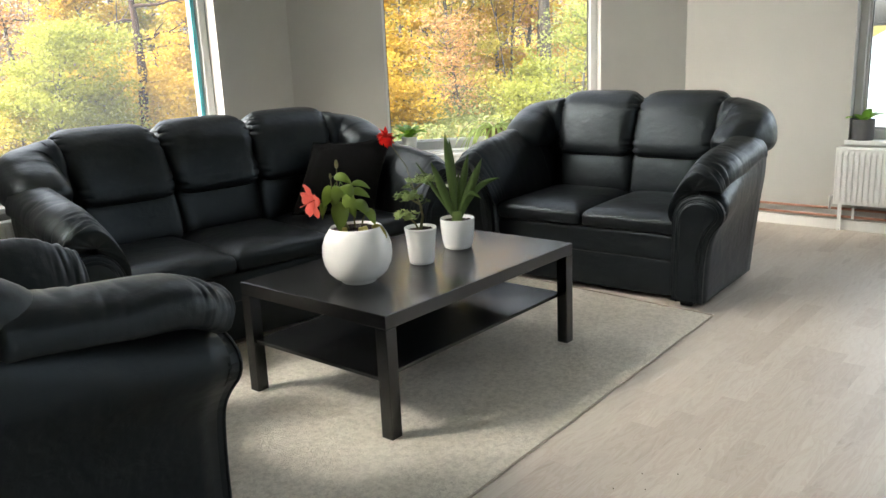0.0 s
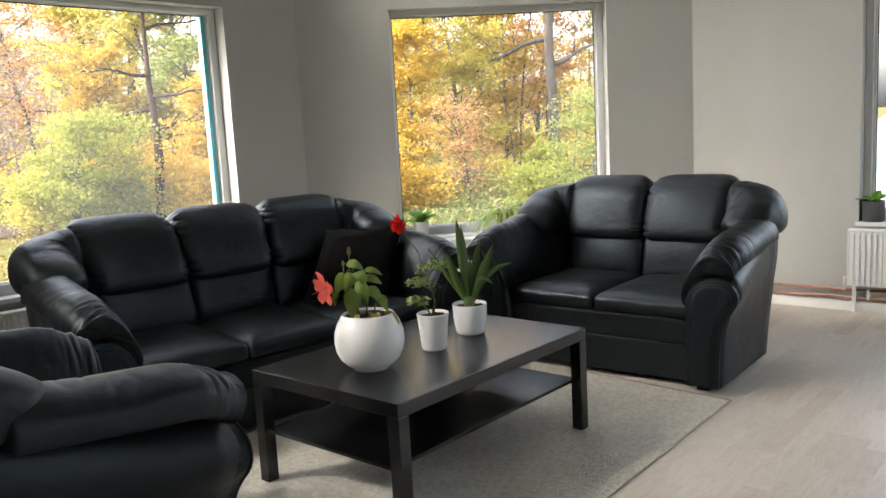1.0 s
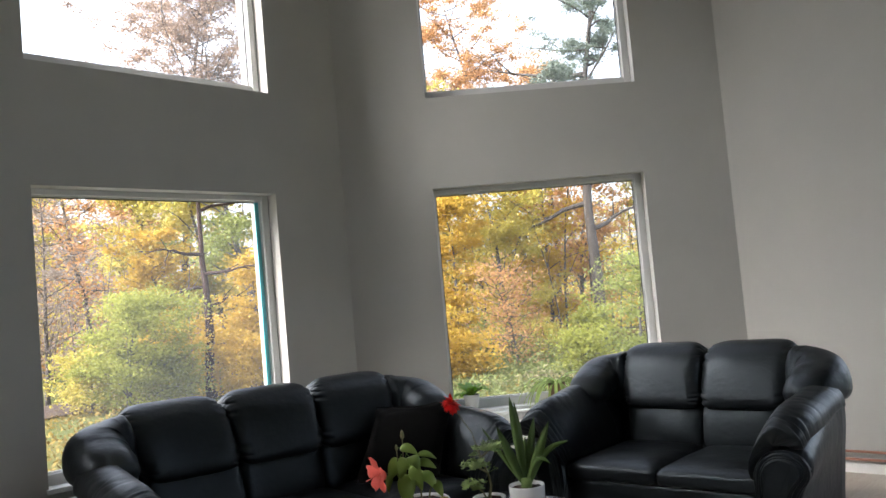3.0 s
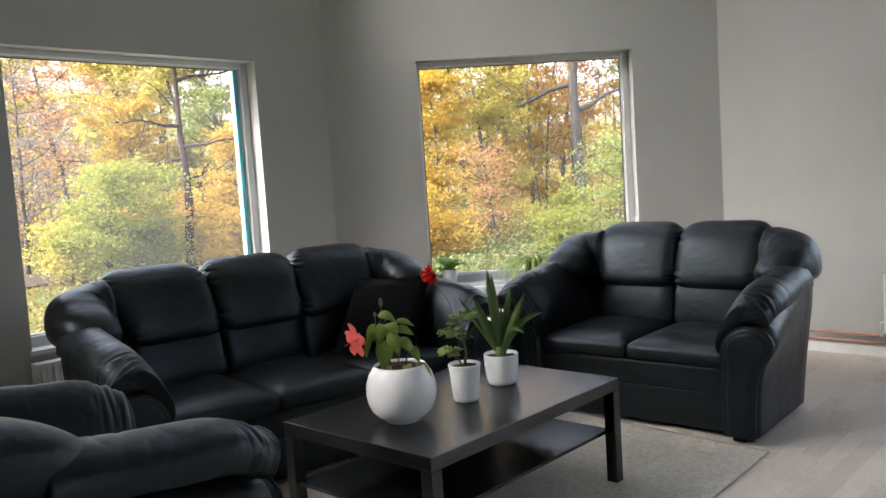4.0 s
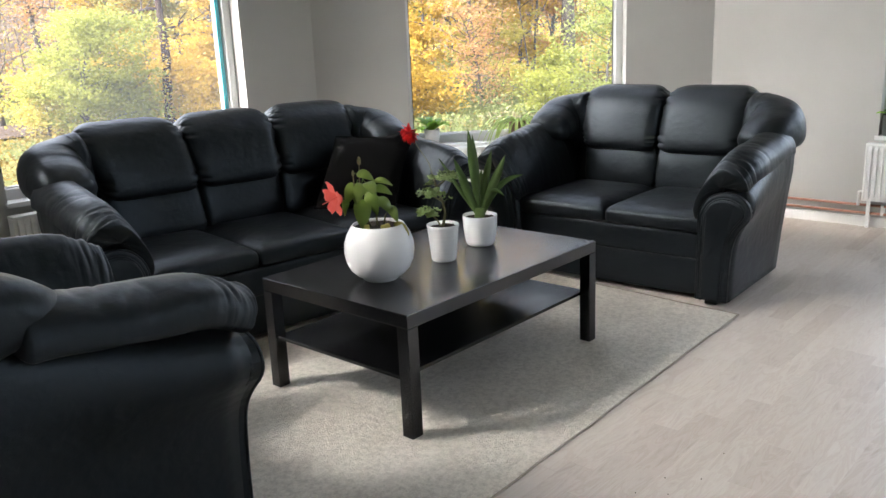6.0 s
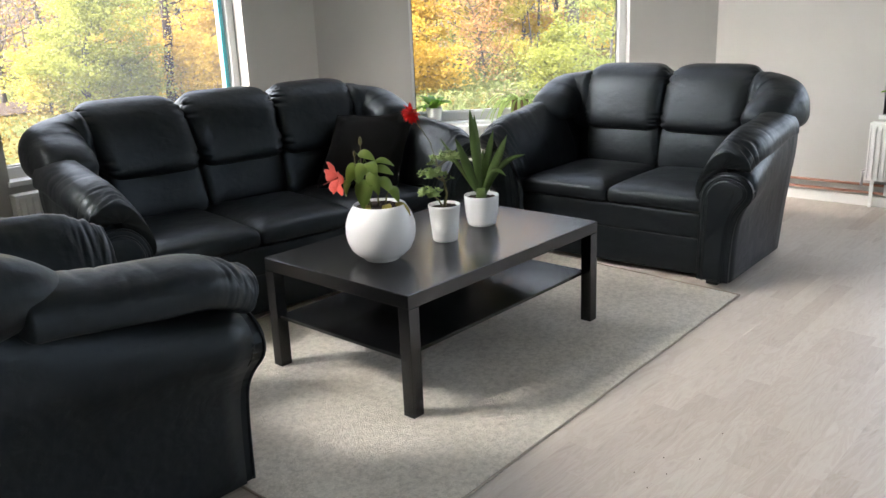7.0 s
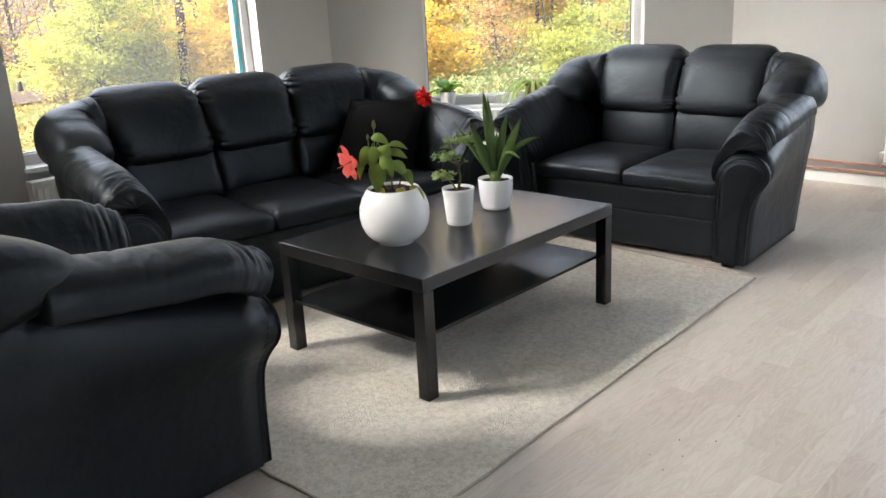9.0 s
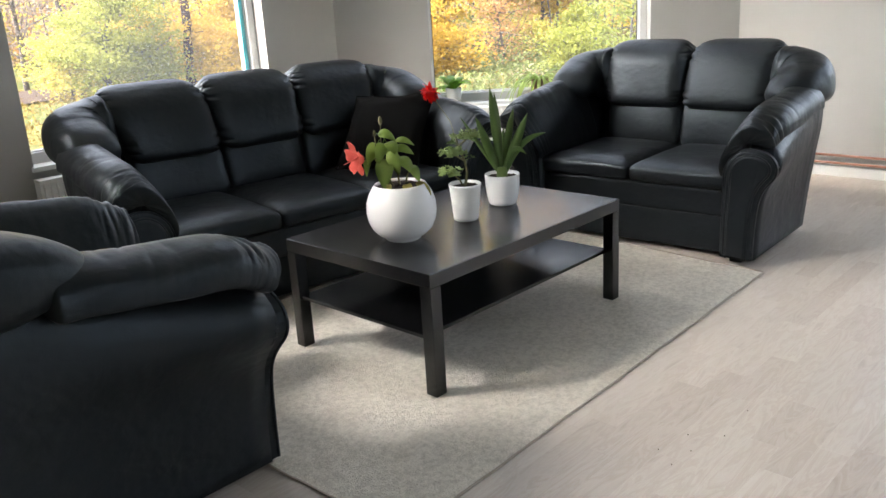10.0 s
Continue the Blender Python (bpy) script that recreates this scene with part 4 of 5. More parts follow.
def yucca():
    rnd = random.Random(3)
    root = thing("yucca_plant", pose(0.868, 0.386, TOPZ), "sword leaved yucca in smooth white ceramic pot", "potted plant")
    prof = [(0, 0), (0.052, 0), (0.058, 0.004), (0.062, 0.012), (0.068, 0.04), (0.0725, 0.08), (0.0745, 0.128), (0.0735, 0.1315), (0.071, 0.130), (0.069, 0.11), (0, 0.11)]
    part("pot", lathe(prof, 56), M_CERAMIC, root, "tapered smooth white ceramic pot", True)
    soil(root, 0.069, 0.118, rnd)
    part("trunk", tube(bmesh.new(), [(0, 0, 0.11), (0.0, 0.0, 0.16)], [0.026, 0.02], 12), M_LEAF_S, root, "short green plant base", True)
    # tip to the side, tip height, depth, width, bow
    specs = [(-0.040, 0.385, 0.0, 0.036, 0.0), (-0.018, 0.355, -0.03, 0.030, 0.0), (-0.105, 0.265, 0.02, 0.038, -0.012), (-0.165, 0.26, -0.04, 0.018, -0.01), (0.062, 0.285, -0.03, 0.032, 0.0),
             (0.112, 0.27, 0.03, 0.038, -0.012), (0.19, 0.18, 0.02, 0.024, 0.035), (0.10, 0.10, 0.06, 0.022, 0.05), (0.02, 0.20, -0.06, 0.030, 0.0)]
    for sx, h, sy, wd, bow in specs:
        b = Vector((0, 0, 0.132)) + (RIGHT * sx + TOCAM * sy) * 0.08
        tip = RIGHT * sx + TOCAM * sy + Vector((0, 0, 0.118 + h))
        q = []
        for i in range(12):
            t = i / 11
            q.append(b.lerp(tip, t) + Vector((0, 0, bow * math.sin(math.pi * t) * 1.2)) - (RIGHT * sx + TOCAM * sy) * 0.05 * math.sin(math.pi * t))
        w = [wd / 2 * (0.55 + 1.1 * t if t < 0.45 else 1.045 * (1 - ((t - 0.45) / 0.55) ** 2.6) + 0.01) for t in (i / 11 for i in range(12))]
        bm = bmesh.new()
        leaf_strip(bm, q, w, up=tuple(-(TOCAM * 0.9 + Vector((0, 0, 0.2)))), fold=0.35)
        leaf_thick("leaf", bm, M_LEAF_S, root, thick=0.0012)


yucca()


def sill_plant(name, x, y, z, r0, r1, h, material, leafmat, label, count, length, width, droop, lift, seed):
    rnd = random.Random(seed)
    root = thing(name, pose(x, y, z), label, "potted plant")
    part("pot", lathe([(0, 0), (r0, 0), (r0 + 0.003, 0.003), (r1, h - 0.004), (r1, h), (r1 - 0.004, h), (r1 - 0.005, h - 0.02), (0, h - 0.02)], 40), material, root, smooth=True)
    soil(root, r1 - 0.005, h - 0.014, rnd)
    for i in range(count):
        a = i * 2.4 + rnd.uniform(-0.3, 0.3)
        d = Vector((math.cos(a), math.sin(a), rnd.uniform(lift * 0.6, lift * 1.4)))
        bm = bmesh.new()
        ln = length * rnd.uniform(0.7, 1.15)
        q, w = blade((0.01 * math.cos(a), 0.01 * math.sin(a), h - 0.015), d, ln, width, droop * rnd.uniform(0.7, 1.3), 9)
        leaf_strip(bm, q, w, fold=0.25)
        leaf_thick("leaf", bm, leafmat, root)


SZ = SILL + 0.004
sill_plant("potted_green_plant", 2.60, 2.22, SZ, 0.042, 0.058, 0.105, M_CERAMIC2, M_LEAF_B, "bushy green plant in small white pot on sill", 13, 0.16, 0.058, 1.5, 1.5, 21)
sill_plant("spider_plant", 3.045, 1.785, SZ, 0.05, 0.062, 0.135, M_TERRA, M_LEAF_P, "pale striped spider plant in brown pot on sill", 38, 0.38, 0.02, 3.0, 1.25, 22)
sill_plant("rubber_plant", 4.035, -0.455, SILL + 0.024, 0.062, 0.07, 0.135, M_GREYPOT, M_LEAF_B, "young broad leaved plant in dark grey pot", 6, 0.13, 0.06, 0.9, 1.1, 23)


def throw_pillow():
    """A square black cushion leaning in the sofa's corner."""
    def shape(p, u):
        q = p.copy()
        c = abs(u.x) ** 3 * abs(u.z) ** 3
        q.x *= 1 + 0.07 * c - 0.05 * (1 - u.z * u.z) * abs(u.x)
        q.z *= 1 + 0.07 * c - 0.05 * (1 - u.x * u.x) * abs(u.z)
        q.x += 0.24 * p.z
        q.y *= max(0.1, (1 - 0.75 * abs(u.x) ** 3)) * max(0.1, (1 - 0.75 * abs(u.z) ** 3))
        q.y += 0.036 * noise.noise(Vector((p.x * 9 + p.z * 7, 1, p.z * 3))) + 0.014 * noise.noise(Vector((p.x * 26 + p.z * 18, 4, p.z * 7)))
        q.y += 0.012 * noise.noise(Vector((p.x * 16 - p.z * 22, 2, p.x * 5))) * (1 - abs(u.x) ** 6)
        return q
    root = thing("throw_pillow", pose(1.213, 1.46, 0.65, -43.3, 0.7, -45.5), "square black fabric cushion leaning on sofa", "cushion")
    part("cover", puff((0.425, 0.16, 0.46), (0.22, 0.22), (72, 48), shape), M_FABRIC, root, smooth=True)
    part("seam", tube(bmesh.new(), [(0.214 * x + 0.056 * z, 0.0, 0.232 * z) for x, z in ((-1, -1), (-0.93, 0), (-1, 1), (0, 0.93), (1, 1), (0.93, 0), (1, -1), (0, -0.93), (-1, -1))], 0.004, 6), M_FABRIC, root, smooth=True)


throw_pillow()


def petal_lamp():
    """A pendant of layered white paper petals on a cord from the ceiling."""
    rnd = random.Random(4)
    c = Vector((1.68, 0.05, 3.19))
    root = thing("pendant_lamp", pose(*c), "pendant lamp of layered white paper petals", "lamp")
    part("cord", tube(bmesh.new(), [(0, 0, 0.30), (0, 0, CEIL - c.z)], 0.004, 8), M_WHITE, root, smooth=True)
    part("ceiling_rose", lathe([(0, 0), (0.05, 0), (0.055, -0.02), (0.02, -0.04), (0, -0.04)][::-1], 24), M_WHITE, root, smooth=True).location.z = CEIL - c.z
    part("core", lathe([(0, -0.16), (0.12, -0.12), (0.17, 0), (0.12, 0.14), (0, 0.2)], 32), M_PAPER, root, "round paper core", True)
    k = 0
    for j in range(7):
        el = -1.2 + j * 0.4
        n = max(5, int(16 * math.cos(el)))
        for i in range(n):
            a = 2 * math.pi * (i + 0.5 * (j % 2)) / n + rnd.uniform(-0.1, 0.1)
            o = Vector((math.cos(a) * math.cos(el), math.sin(a) * math.cos(el), math.sin(el)))
            bm = bmesh.new()
            t = o.cross(Vector((0, 0, 1))).normalized()
            up = t.cross(o)
            q, w = blade(o * 0.17 + up * 0.04, o * 0.75 - up * 0.7, 0.15, 0.15, 0.25, 7, shape=lambda s: (0.5 + 0.5 * s) * (1 if s < 0.8 else max(0.05, 1 - (s - 0.8) * 3.4)))
            leaf_strip(bm, q, w, up=tuple(o), fold=-0.2)
            leaf_thick("petal", bm, M_PAPER, root)
            k += 1


petal_lamp()


def crumbs():
    """Specks of dry soil on the table and the floor."""
    rnd = random.Random(8)
    for spots, z, r in ((((0.49, 0.44), (0.51, 0.43), (0.47, 0.43)), TOPZ, 0.0022), (((0.30, -0.78), (0.36, -0.87), (0.22, -0.83), (0.12, -0.82), (0.55, -0.86), (0.17, -0.75)), 0.0, 0.0026)):
        for x, y in spots:
            bm = bmesh.new()
            bmesh.ops.create_icosphere(bm, subdivisions=1, radius=r)
            for v in bm.verts:
                v.co *= rnd.uniform(0.6, 1.1)
            ob = part("soil_crumb", bm, M_SOIL)
            ob.location = (x, y, z + r * 0.7)
            tagged(ob, "tiny dark crumb of dry soil fallen down", "crumb", "soil crumbs")


crumbs()


# ---- outdoors: autumn woods past the lawn ----
GZ = -0.55
EYE = Vector((-1.85, -1.83, 0))


def spot(bearing, dist, z=GZ):
    return Vector((EYE.x + dist * math.cos(radians(bearing)), EYE.y + dist * math.sin(radians(bearing)), z))


def ground_mat():
    m = mat("lawn_with_fallen_leaves", (0.12, 0.14, 0.04), 0.95, spec=0.02)
    v = obj_coords(m)
    big, mid, fine = noise_tex(m, v, 0.35, 4), noise_tex(m, v, 3.5, 5, 0.7), noise_tex(m, v, 22, 4, 0.7)
    grass = ramp(m, mid, [(0.3, (0.06, 0.068, 0.024)), (0.7, (0.09, 0.096, 0.036))])
    litter = ramp(m, fine, [(0.35, (0.09, 0.068, 0.024)), (0.65, (0.15, 0.112, 0.036))])
    k = ramp(m, big, [(0.42, (0, 0, 0)), (0.6, (1, 1, 1))])
    L(m, mixcol(m, k, grass, litter), bsdf(m).inputs["Base Color"])
    bump(m, (mid, 0.6, 0.05), (fine, 0.8, 0.03))
    return m


M_GROUND = ground_mat()
M_PATH = grain_mat("brown_gravel_path", (0.05, 0.038, 0.032), (0.085, 0.066, 0.056), 14, 0.95, 0.8, 0.02, spec=0.02)
M_BARK = grain_mat("grey_bark", (0.06, 0.055, 0.052), (0.13, 0.12, 0.112), 9, 0.9, 1.0, 0.03, (1, 1, 0.25))
M_BARK_P = grain_mat("red_brown_pine_bark", (0.018, 0.010, 0.008), (0.05, 0.025, 0.018), 9, 0.9, 1.0, 0.03, (1, 1, 0.3))
M_BARK_D = grain_mat("dark_bark", (0.055, 0.045, 0.04), (0.12, 0.102, 0.09), 9, 0.9, 1.0, 0.03, (1, 1, 0.25))
M_WATER = mat("pale_lake_water", (0.25, 0.34, 0.36), 0.12)
M_L_YEL = leaf_mat("golden_maple_leaves", (0.44, 0.29, 0.052), (0.51, 0.345, 0.06), (0.58, 0.40, 0.075), 0.7, 0.8)
M_L_YG = leaf_mat("yellow_green_leaves", (0.21, 0.225, 0.05), (0.26, 0.27, 0.06), (0.33, 0.33, 0.078), 0.6, 0.8)
M_L_GRN = leaf_mat("fading_green_leaves", (0.20, 0.23, 0.075), (0.25, 0.28, 0.09), (0.32, 0.34, 0.11), 0.55, 0.8)
M_L_OLV = leaf_mat("olive_gold_leaves", (0.38, 0.325, 0.085), (0.45, 0.385, 0.095), (0.52, 0.44, 0.11), 0.7, 0.8)
M_L_ORG = leaf_mat("rust_orange_leaves", (0.40, 0.225, 0.105), (0.47, 0.27, 0.12), (0.54, 0.31, 0.14), 0.7, 0.8)
M_L_BRN = leaf_mat("dull_brown_leaves", (0.212, 0.17, 0.144), (0.241, 0.194, 0.163), (0.275, 0.221, 0.186), 0.5, 0.8)
M_L_RUS = leaf_mat("faded_russet_leaves", (0.22, 0.165, 0.135), (0.28, 0.20, 0.155), (0.36, 0.235, 0.16), 0.6, 0.8)
M_L_PIN = leaf_mat("dark_pine_needles", (0.15, 0.176, 0.145), (0.17, 0.2, 0.165), (0.194, 0.228, 0.188), 0.25, 0.8)
M_FALLEN = leaf_mat("fallen_leaf", (0.15, 0.10, 0.028), (0.21, 0.145, 0.038), (0.28, 0.20, 0.055), 0.2, 0.8)
M_GRASS = leaf_mat("long_grass", (0.10, 0.12, 0.045), (0.14, 0.16, 0.06), (0.20, 0.21, 0.085), 0.35, 0.8)
M_WEED = leaf_mat("pale_weed_leaf", (0.14, 0.17, 0.055), (0.18, 0.21, 0.07), (0.24, 0.25, 0.09), 0.35, 0.8)
M_WEED_D = leaf_mat("dry_weed_leaf", (0.12, 0.105, 0.055), (0.16, 0.14, 0.075), (0.21, 0.18, 0.10), 0.35, 0.8)

# one sheet of ground to the horizon
bm = bmesh.new()
span = [-1500, -500, -200, -90] + [-60 + 4 * i for i in range(31)] + [90, 200, 500, 1500]
grid = []
for yy in span:
    row = []
    for xx in span:
        d = math.hypot(xx, yy)
        z = GZ + (0.18 * noise.noise(Vector((xx * 0.13, yy * 0.13, 0))) if 12 < d < 70 else 0)
        row.append(bm.verts.new((xx, yy, z)))
    grid.append(row)
for j in range(len(span) - 1):
    for i in range(len(span) - 1):
        bm.faces.new((grid[j][i], grid[j][i + 1], grid[j + 1][i + 1], grid[j + 1][i]))
tagged(part("ground", bm, M_GROUND, smooth=True), "lawn strewn with yellow fallen leaves outside", "ground", kind="structure")

bm = bmesh.new()
rows = []
for i in range(21):
    x = -26 + i * 1.62
    y = 16.6 + 0.5 * math.sin(i * 0.4) + 0.03 * max(0, i - 12) ** 2
    rows.append([bm.verts.new((x, y + k * 1.35 + 0.12 * math.sin(i * 2.1 + k), GZ + 0.17 + (0.04 if k == 0 else -0.12))) for k in (-1, 0, 1)])
for a, b in zip(rows, rows[1:]):
    for k in (0, 1):
        bm.faces.new((a[k], b[k], b[k + 1], a[k + 1]))
tagged(part("gravel_path", bm, M_PATH, smooth=True), "brown gravel path crossing the lawn", "path", kind="structure")

bm = bmesh.new()
bm.faces.new([bm.verts.new(p) for p in ((11, -90, GZ + 0.25), (900, -90, GZ + 0.25), (900, 190, GZ + 0.25), (60, 14, GZ + 0.25), (11, 2.2, GZ + 0.25))])
tagged(part("water", bm, M_WATER), "calm pale lake under an overcast sky", "lake", kind="structure")


def leaf_mesh(name, centres, sizes, rs, material, long=1.0):
    """Many small four-sided leaves about the given centres."""
    n = len(centres)
    a = rs.normal(size=(n, 3)) * np.array([1.0, 1.0, 0.6])
    a /= np.linalg.norm(a, axis=1, keepdims=True)
    b = np.cross(a, rs.normal(size=(n, 3)))
    b /= np.linalg.norm(b, axis=1, keepdims=True)
    s = sizes[:, None]
    lift = np.cross(a, b) * s * 0.16
    quad = np.stack([centres - a * s * long, centres - b * s * 0.55 + lift, centres + a * s * long, centres + b * s * 0.55 + lift], axis=1).reshape(-1, 3)
    me = bpy.data.meshes.new(name)
    me.vertices.add(4 * n)
    me.vertices.foreach_set("co", quad.astype(np.float32).ravel())
    me.loops.add(4 * n)
    me.loops.foreach_set("vertex_index", np.arange(4 * n, dtype=np.int32))
    me.polygons.add(n)
    me.polygons.foreach_set("loop_start", np.arange(0, 4 * n, 4, dtype=np.int32))
    me.update(calc_edges=True)
    me.materials.append(material)
    return me


def limb_points(p, d, length, n, rnd, wob, rise):
    pts = [p.copy()]
    for i in range(n):
        d = (d + Vector((rnd.gauss(0, wob), rnd.gauss(0, wob), rnd.gauss(0, wob) + rise))).normalized()
        p = p + d * (length / n)
        pts.append(p.copy())
    return pts


def tree(bearing, dist, height, radius, low, leafmat, count, size, trunk_r, seed, bark, label, lean=(0.0, 0.0), limbs=16, spread=0.35, name="tree", high=1.0, long=1.0, sink=0.12, bare=0):
    """A tree: tapered trunk, limbs and twigs, and a crown of single leaves round the twigs."""
    rnd = random.Random(seed)
    count, size = int(count * 1.7), size * 0.56
    rs = np.random.RandomState(seed)
    root = thing(name, Matrix.Translation(spot(bearing, dist, GZ - sink)), label, "tree")
    bm = bmesh.new()
    d = Vector((lean[0], lean[1], 1)).normalized()
    trunk = limb_points(Vector((0, 0, 0)), d, height * 0.92, 12, rnd, 0.05, 0.02)
    tube(bm, trunk, [trunk_r * (1.25 if i == 0 else 1 - 0.075 * i) for i in range(13)], 10)
    part("trunk", bm, bark, root, smooth=True)
    bm = bmesh.new()
    ends = []
    for i in range(limbs):
        f = low + (high - low) * (i + rnd.random()) / limbs
        k = min(11, int(f * 12))
        p = trunk[k].lerp(trunk[k + 1], f * 12 - k)
        a = i * 2.4 + rnd.uniform(-0.5, 0.5)
        t = (f - low) / max(0.05, 1.0 - low)
        reach = radius * (math.sin(math.pi * (0.18 + 0.72 * t)) ** 0.6) * rnd.uniform(0.45, 1.3)
        lp = limb_points(p, Vector((math.cos(a), math.sin(a), rnd.uniform(0.1, 0.7))), reach, 6, rnd, 0.16, 0.05)
        r0 = max(0.012, trunk_r * 0.34 * (1 - 0.6 * f))
        tube(bm, lp, [r0 * (1 - 0.14 * j) for j in range(7)], 6)
        for j in range(2, 7):
            ends.append((lp[j], 0.5 + 0.1 * j))
        for q in range(4):
            j = rnd.randint(2, 5)
            a2 = rnd.uniform(0, 6.28)
            tp = limb_points(lp[j], Vector((math.cos(a2), math.sin(a2), rnd.uniform(-0.2, 0.8))), reach * rnd.uniform(0.3, 0.55), 4, rnd, 0.2, 0.03)
            tube(bm, tp, [r0 * 0.42 * (1 - 0.2 * k2) for k2 in range(5)], 4)
            ends += [(tp[k2], 1.0) for k2 in (2, 3, 4)]
    for i in range(bare):
        f = 0.28 + 0.4 * (i + rnd.random()) / bare
        k = int(f * 12)
        a = radians(bearing) + (1.57 if i % 2 else -1.57) + rnd.uniform(-0.5, 0.5)
        lp = limb_points(trunk[k].lerp(trunk[k + 1], f * 12 - k), Vector((math.cos(a), math.sin(a), rnd.uniform(-0.1, 0.5))), radius * rnd.uniform(0.7, 1.2), 8, rnd, 0.17, 0.0)
        tube(bm, lp, [trunk_r * 0.42 * (1 - 0.11 * j) for j in range(9)], 6)
        for j in (3, 5, 6):
            tp = limb_points(lp[j], (lp[j] - lp[j - 1]).normalized() + Vector((rnd.gauss(0, 0.5), rnd.gauss(0, 0.5), rnd.gauss(0, 0.5))), radius * 0.4, 4, rnd, 0.2, 0.0)
            tube(bm, tp, [trunk_r * 0.16 * (1 - 0.2 * q) for q in range(5)], 4)
    part("limbs", bm, bark, root, "bare forking limbs and twigs", True)
    pts = np.array([list(e[0]) for e in ends])
    w = np.array([e[1] for e in ends]) * rs.gamma(0.7, 1.0, len(ends))
    idx = rs.choice(len(pts), count, p=w / w.sum())
    c = pts[idx] + rs.normal(size=(count, 3)) * spread * np.array([0.5, 0.5, 0.24]) * rs.choice([0.6, 1.0, 1.5], (count, 1))
    c[:, 2] = np.maximum(c[:, 2], 0.15)
    crown = new("crown", leaf_mesh("crown", c, size * rs.uniform(0.6, 1.3, count), rs, leafmat, long))
    crown.parent = root
    return root


# lawn side: a round yellow-green bush, a red pine, golden maples and rusty oaks
tree(64.7, 20.0, 2.75, 1.4, 0.02, M_L_YG, 9500, 0.08, 0.06, 31, M_BARK_D, "round bush of bright yellow-green leaves beside path", limbs=30, spread=0.34, name="bush", sink=0.1)
tree(59.5, 20.8, 7.6, 1.7, 0.74, M_L_PIN, 2200, 0.09, 0.125, 32, M_BARK_P, "tall pine with red-brown bare trunk", limbs=22, spread=0.3, long=1.6, lean=(-0.07, 0.05), bare=5)
tree(66.9, 20.8, 1.5, 0.9, 0.04, M_L_OLV, 2600, 0.08, 0.035, 43, M_BARK_D, "low olive gold shrub beside the path", limbs=26, spread=0.3, name="shrub", sink=0.1)
tree(62.0, 20.4, 1.3, 1.0, 0.04, M_L_YG, 2800, 0.08, 0.035, 44, M_BARK_D, "low yellow-green shrub beside the path", limbs=26, spread=0.3, name="shrub", sink=0.1)
tree(58.9, 21.2, 1.7, 1.1, 0.04, M_L_YEL, 3200, 0.085, 0.035, 45, M_BARK_D, "low golden shrub under the pine", limbs=26, spread=0.32, name="shrub", sink=0.1)
tree(56.9, 20.6, 1.5, 1.0, 0.04, M_L_YEL, 3000, 0.085, 0.035, 46, M_BARK_D, "low golden shrub at the lawn's edge", limbs=26, spread=0.32, name="shrub", sink=0.1)
tree(56.2, 22.0, 3.5, 1.2, 0.12, M_L_YEL, 5000, 0.10, 0.08, 33, M_BARK, "young golden maple with dense leaves", limbs=26, spread=0.3)
tree(61.6, 27.0, 5.0, 1.5, 0.15, M_L_YEL, 6500, 0.11, 0.09, 34, M_BARK, "golden maple with orange tinted leaves", limbs=24, spread=0.34)
tree(58.0, 28.0, 8.6, 2.4, 0.22, M_L_OLV, 8500, 0.12, 0.12, 35, M_BARK_D, "oak with olive and gold leaves", limbs=26, spread=0.42)
tree(62.7, 30.0, 8.4, 2.4, 0.22, M_L_OLV, 7500, 0.12, 0.12, 36, M_BARK_D, "oak with olive and gold leaves", limbs=26, spread=0.42)
tree(66.5, 33.0, 8.8, 2.6, 0.28, M_L_ORG, 5200, 0.12, 0.13, 37, M_BARK_D, "thinning rust coloured oak", limbs=28, spread=0.42)
tree(62.8, 36.0, 11.5, 2.6, 0.4, M_L_ORG, 4600, 0.13, 0.15, 38, M_BARK_D, "tall thinning rust coloured oak", limbs=28, spread=0.45)
tree(60.9, 30.0, 16.2, 4.6, 0.42, M_L_RUS, 42000, 0.088, 0.17, 39, M_BARK_D, "tall oak with sparse brown leaves", limbs=60, spread=0.42)
tree(55.8, 25.0, 9.0, 2.4, 0.35, M_L_GRN, 5200, 0.11, 0.14, 40, M_BARK, "leaning tree with fading green leaves", limbs=22, spread=0.4)
tree(69.3, 23.0, 6.2, 1.9, 0.12, M_L_BRN, 2200, 0.09, 0.07, 41, M_BARK_D, "dark many stemmed tree nearly bare", limbs=30, spread=0.3)
tree(71.5, 27.0, 7.2, 2.2, 0.15, M_L_OLV, 4200, 0.10, 0.07, 42, M_BARK_D, "thin tree with olive gold leaves", limbs=26, spread=0.4)
# wood side: golden maples in front, an old grey trunk, a pine and a green shrub
tree(42.8, 22.5, 5.2, 1.5, 0.10, M_L_YEL, 7000, 0.10, 0.07, 51, M_BARK, "golden maple at the wood's edge", limbs=30, spread=0.34)
tree(39.3, 24.5, 7.6, 1.9, 0.12, M_L_OLV, 9000, 0.105, 0.08, 52, M_BARK, "tall golden maple at the wood's edge", limbs=30, spread=0.36)
tree(36.2, 26.0, 6.6, 1.9, 0.12, M_L_YEL, 6500, 0.11, 0.08, 53, M_BARK, "maple with olive and gold leaves", limbs=28, spread=0.38)
tree(44.6, 26.0, 8.6, 2.2, 0.18, M_L_OLV, 8500, 0.115, 0.10, 54, M_BARK, "broad golden maple in the wood", limbs=28, spread=0.4)
tree(40.9, 29.0, 9.6, 2.4, 0.25, M_L_OLV, 5500, 0.12, 0.11, 55, M_BARK_D, "oak with olive and gold leaves", limbs=28, spread=0.42)
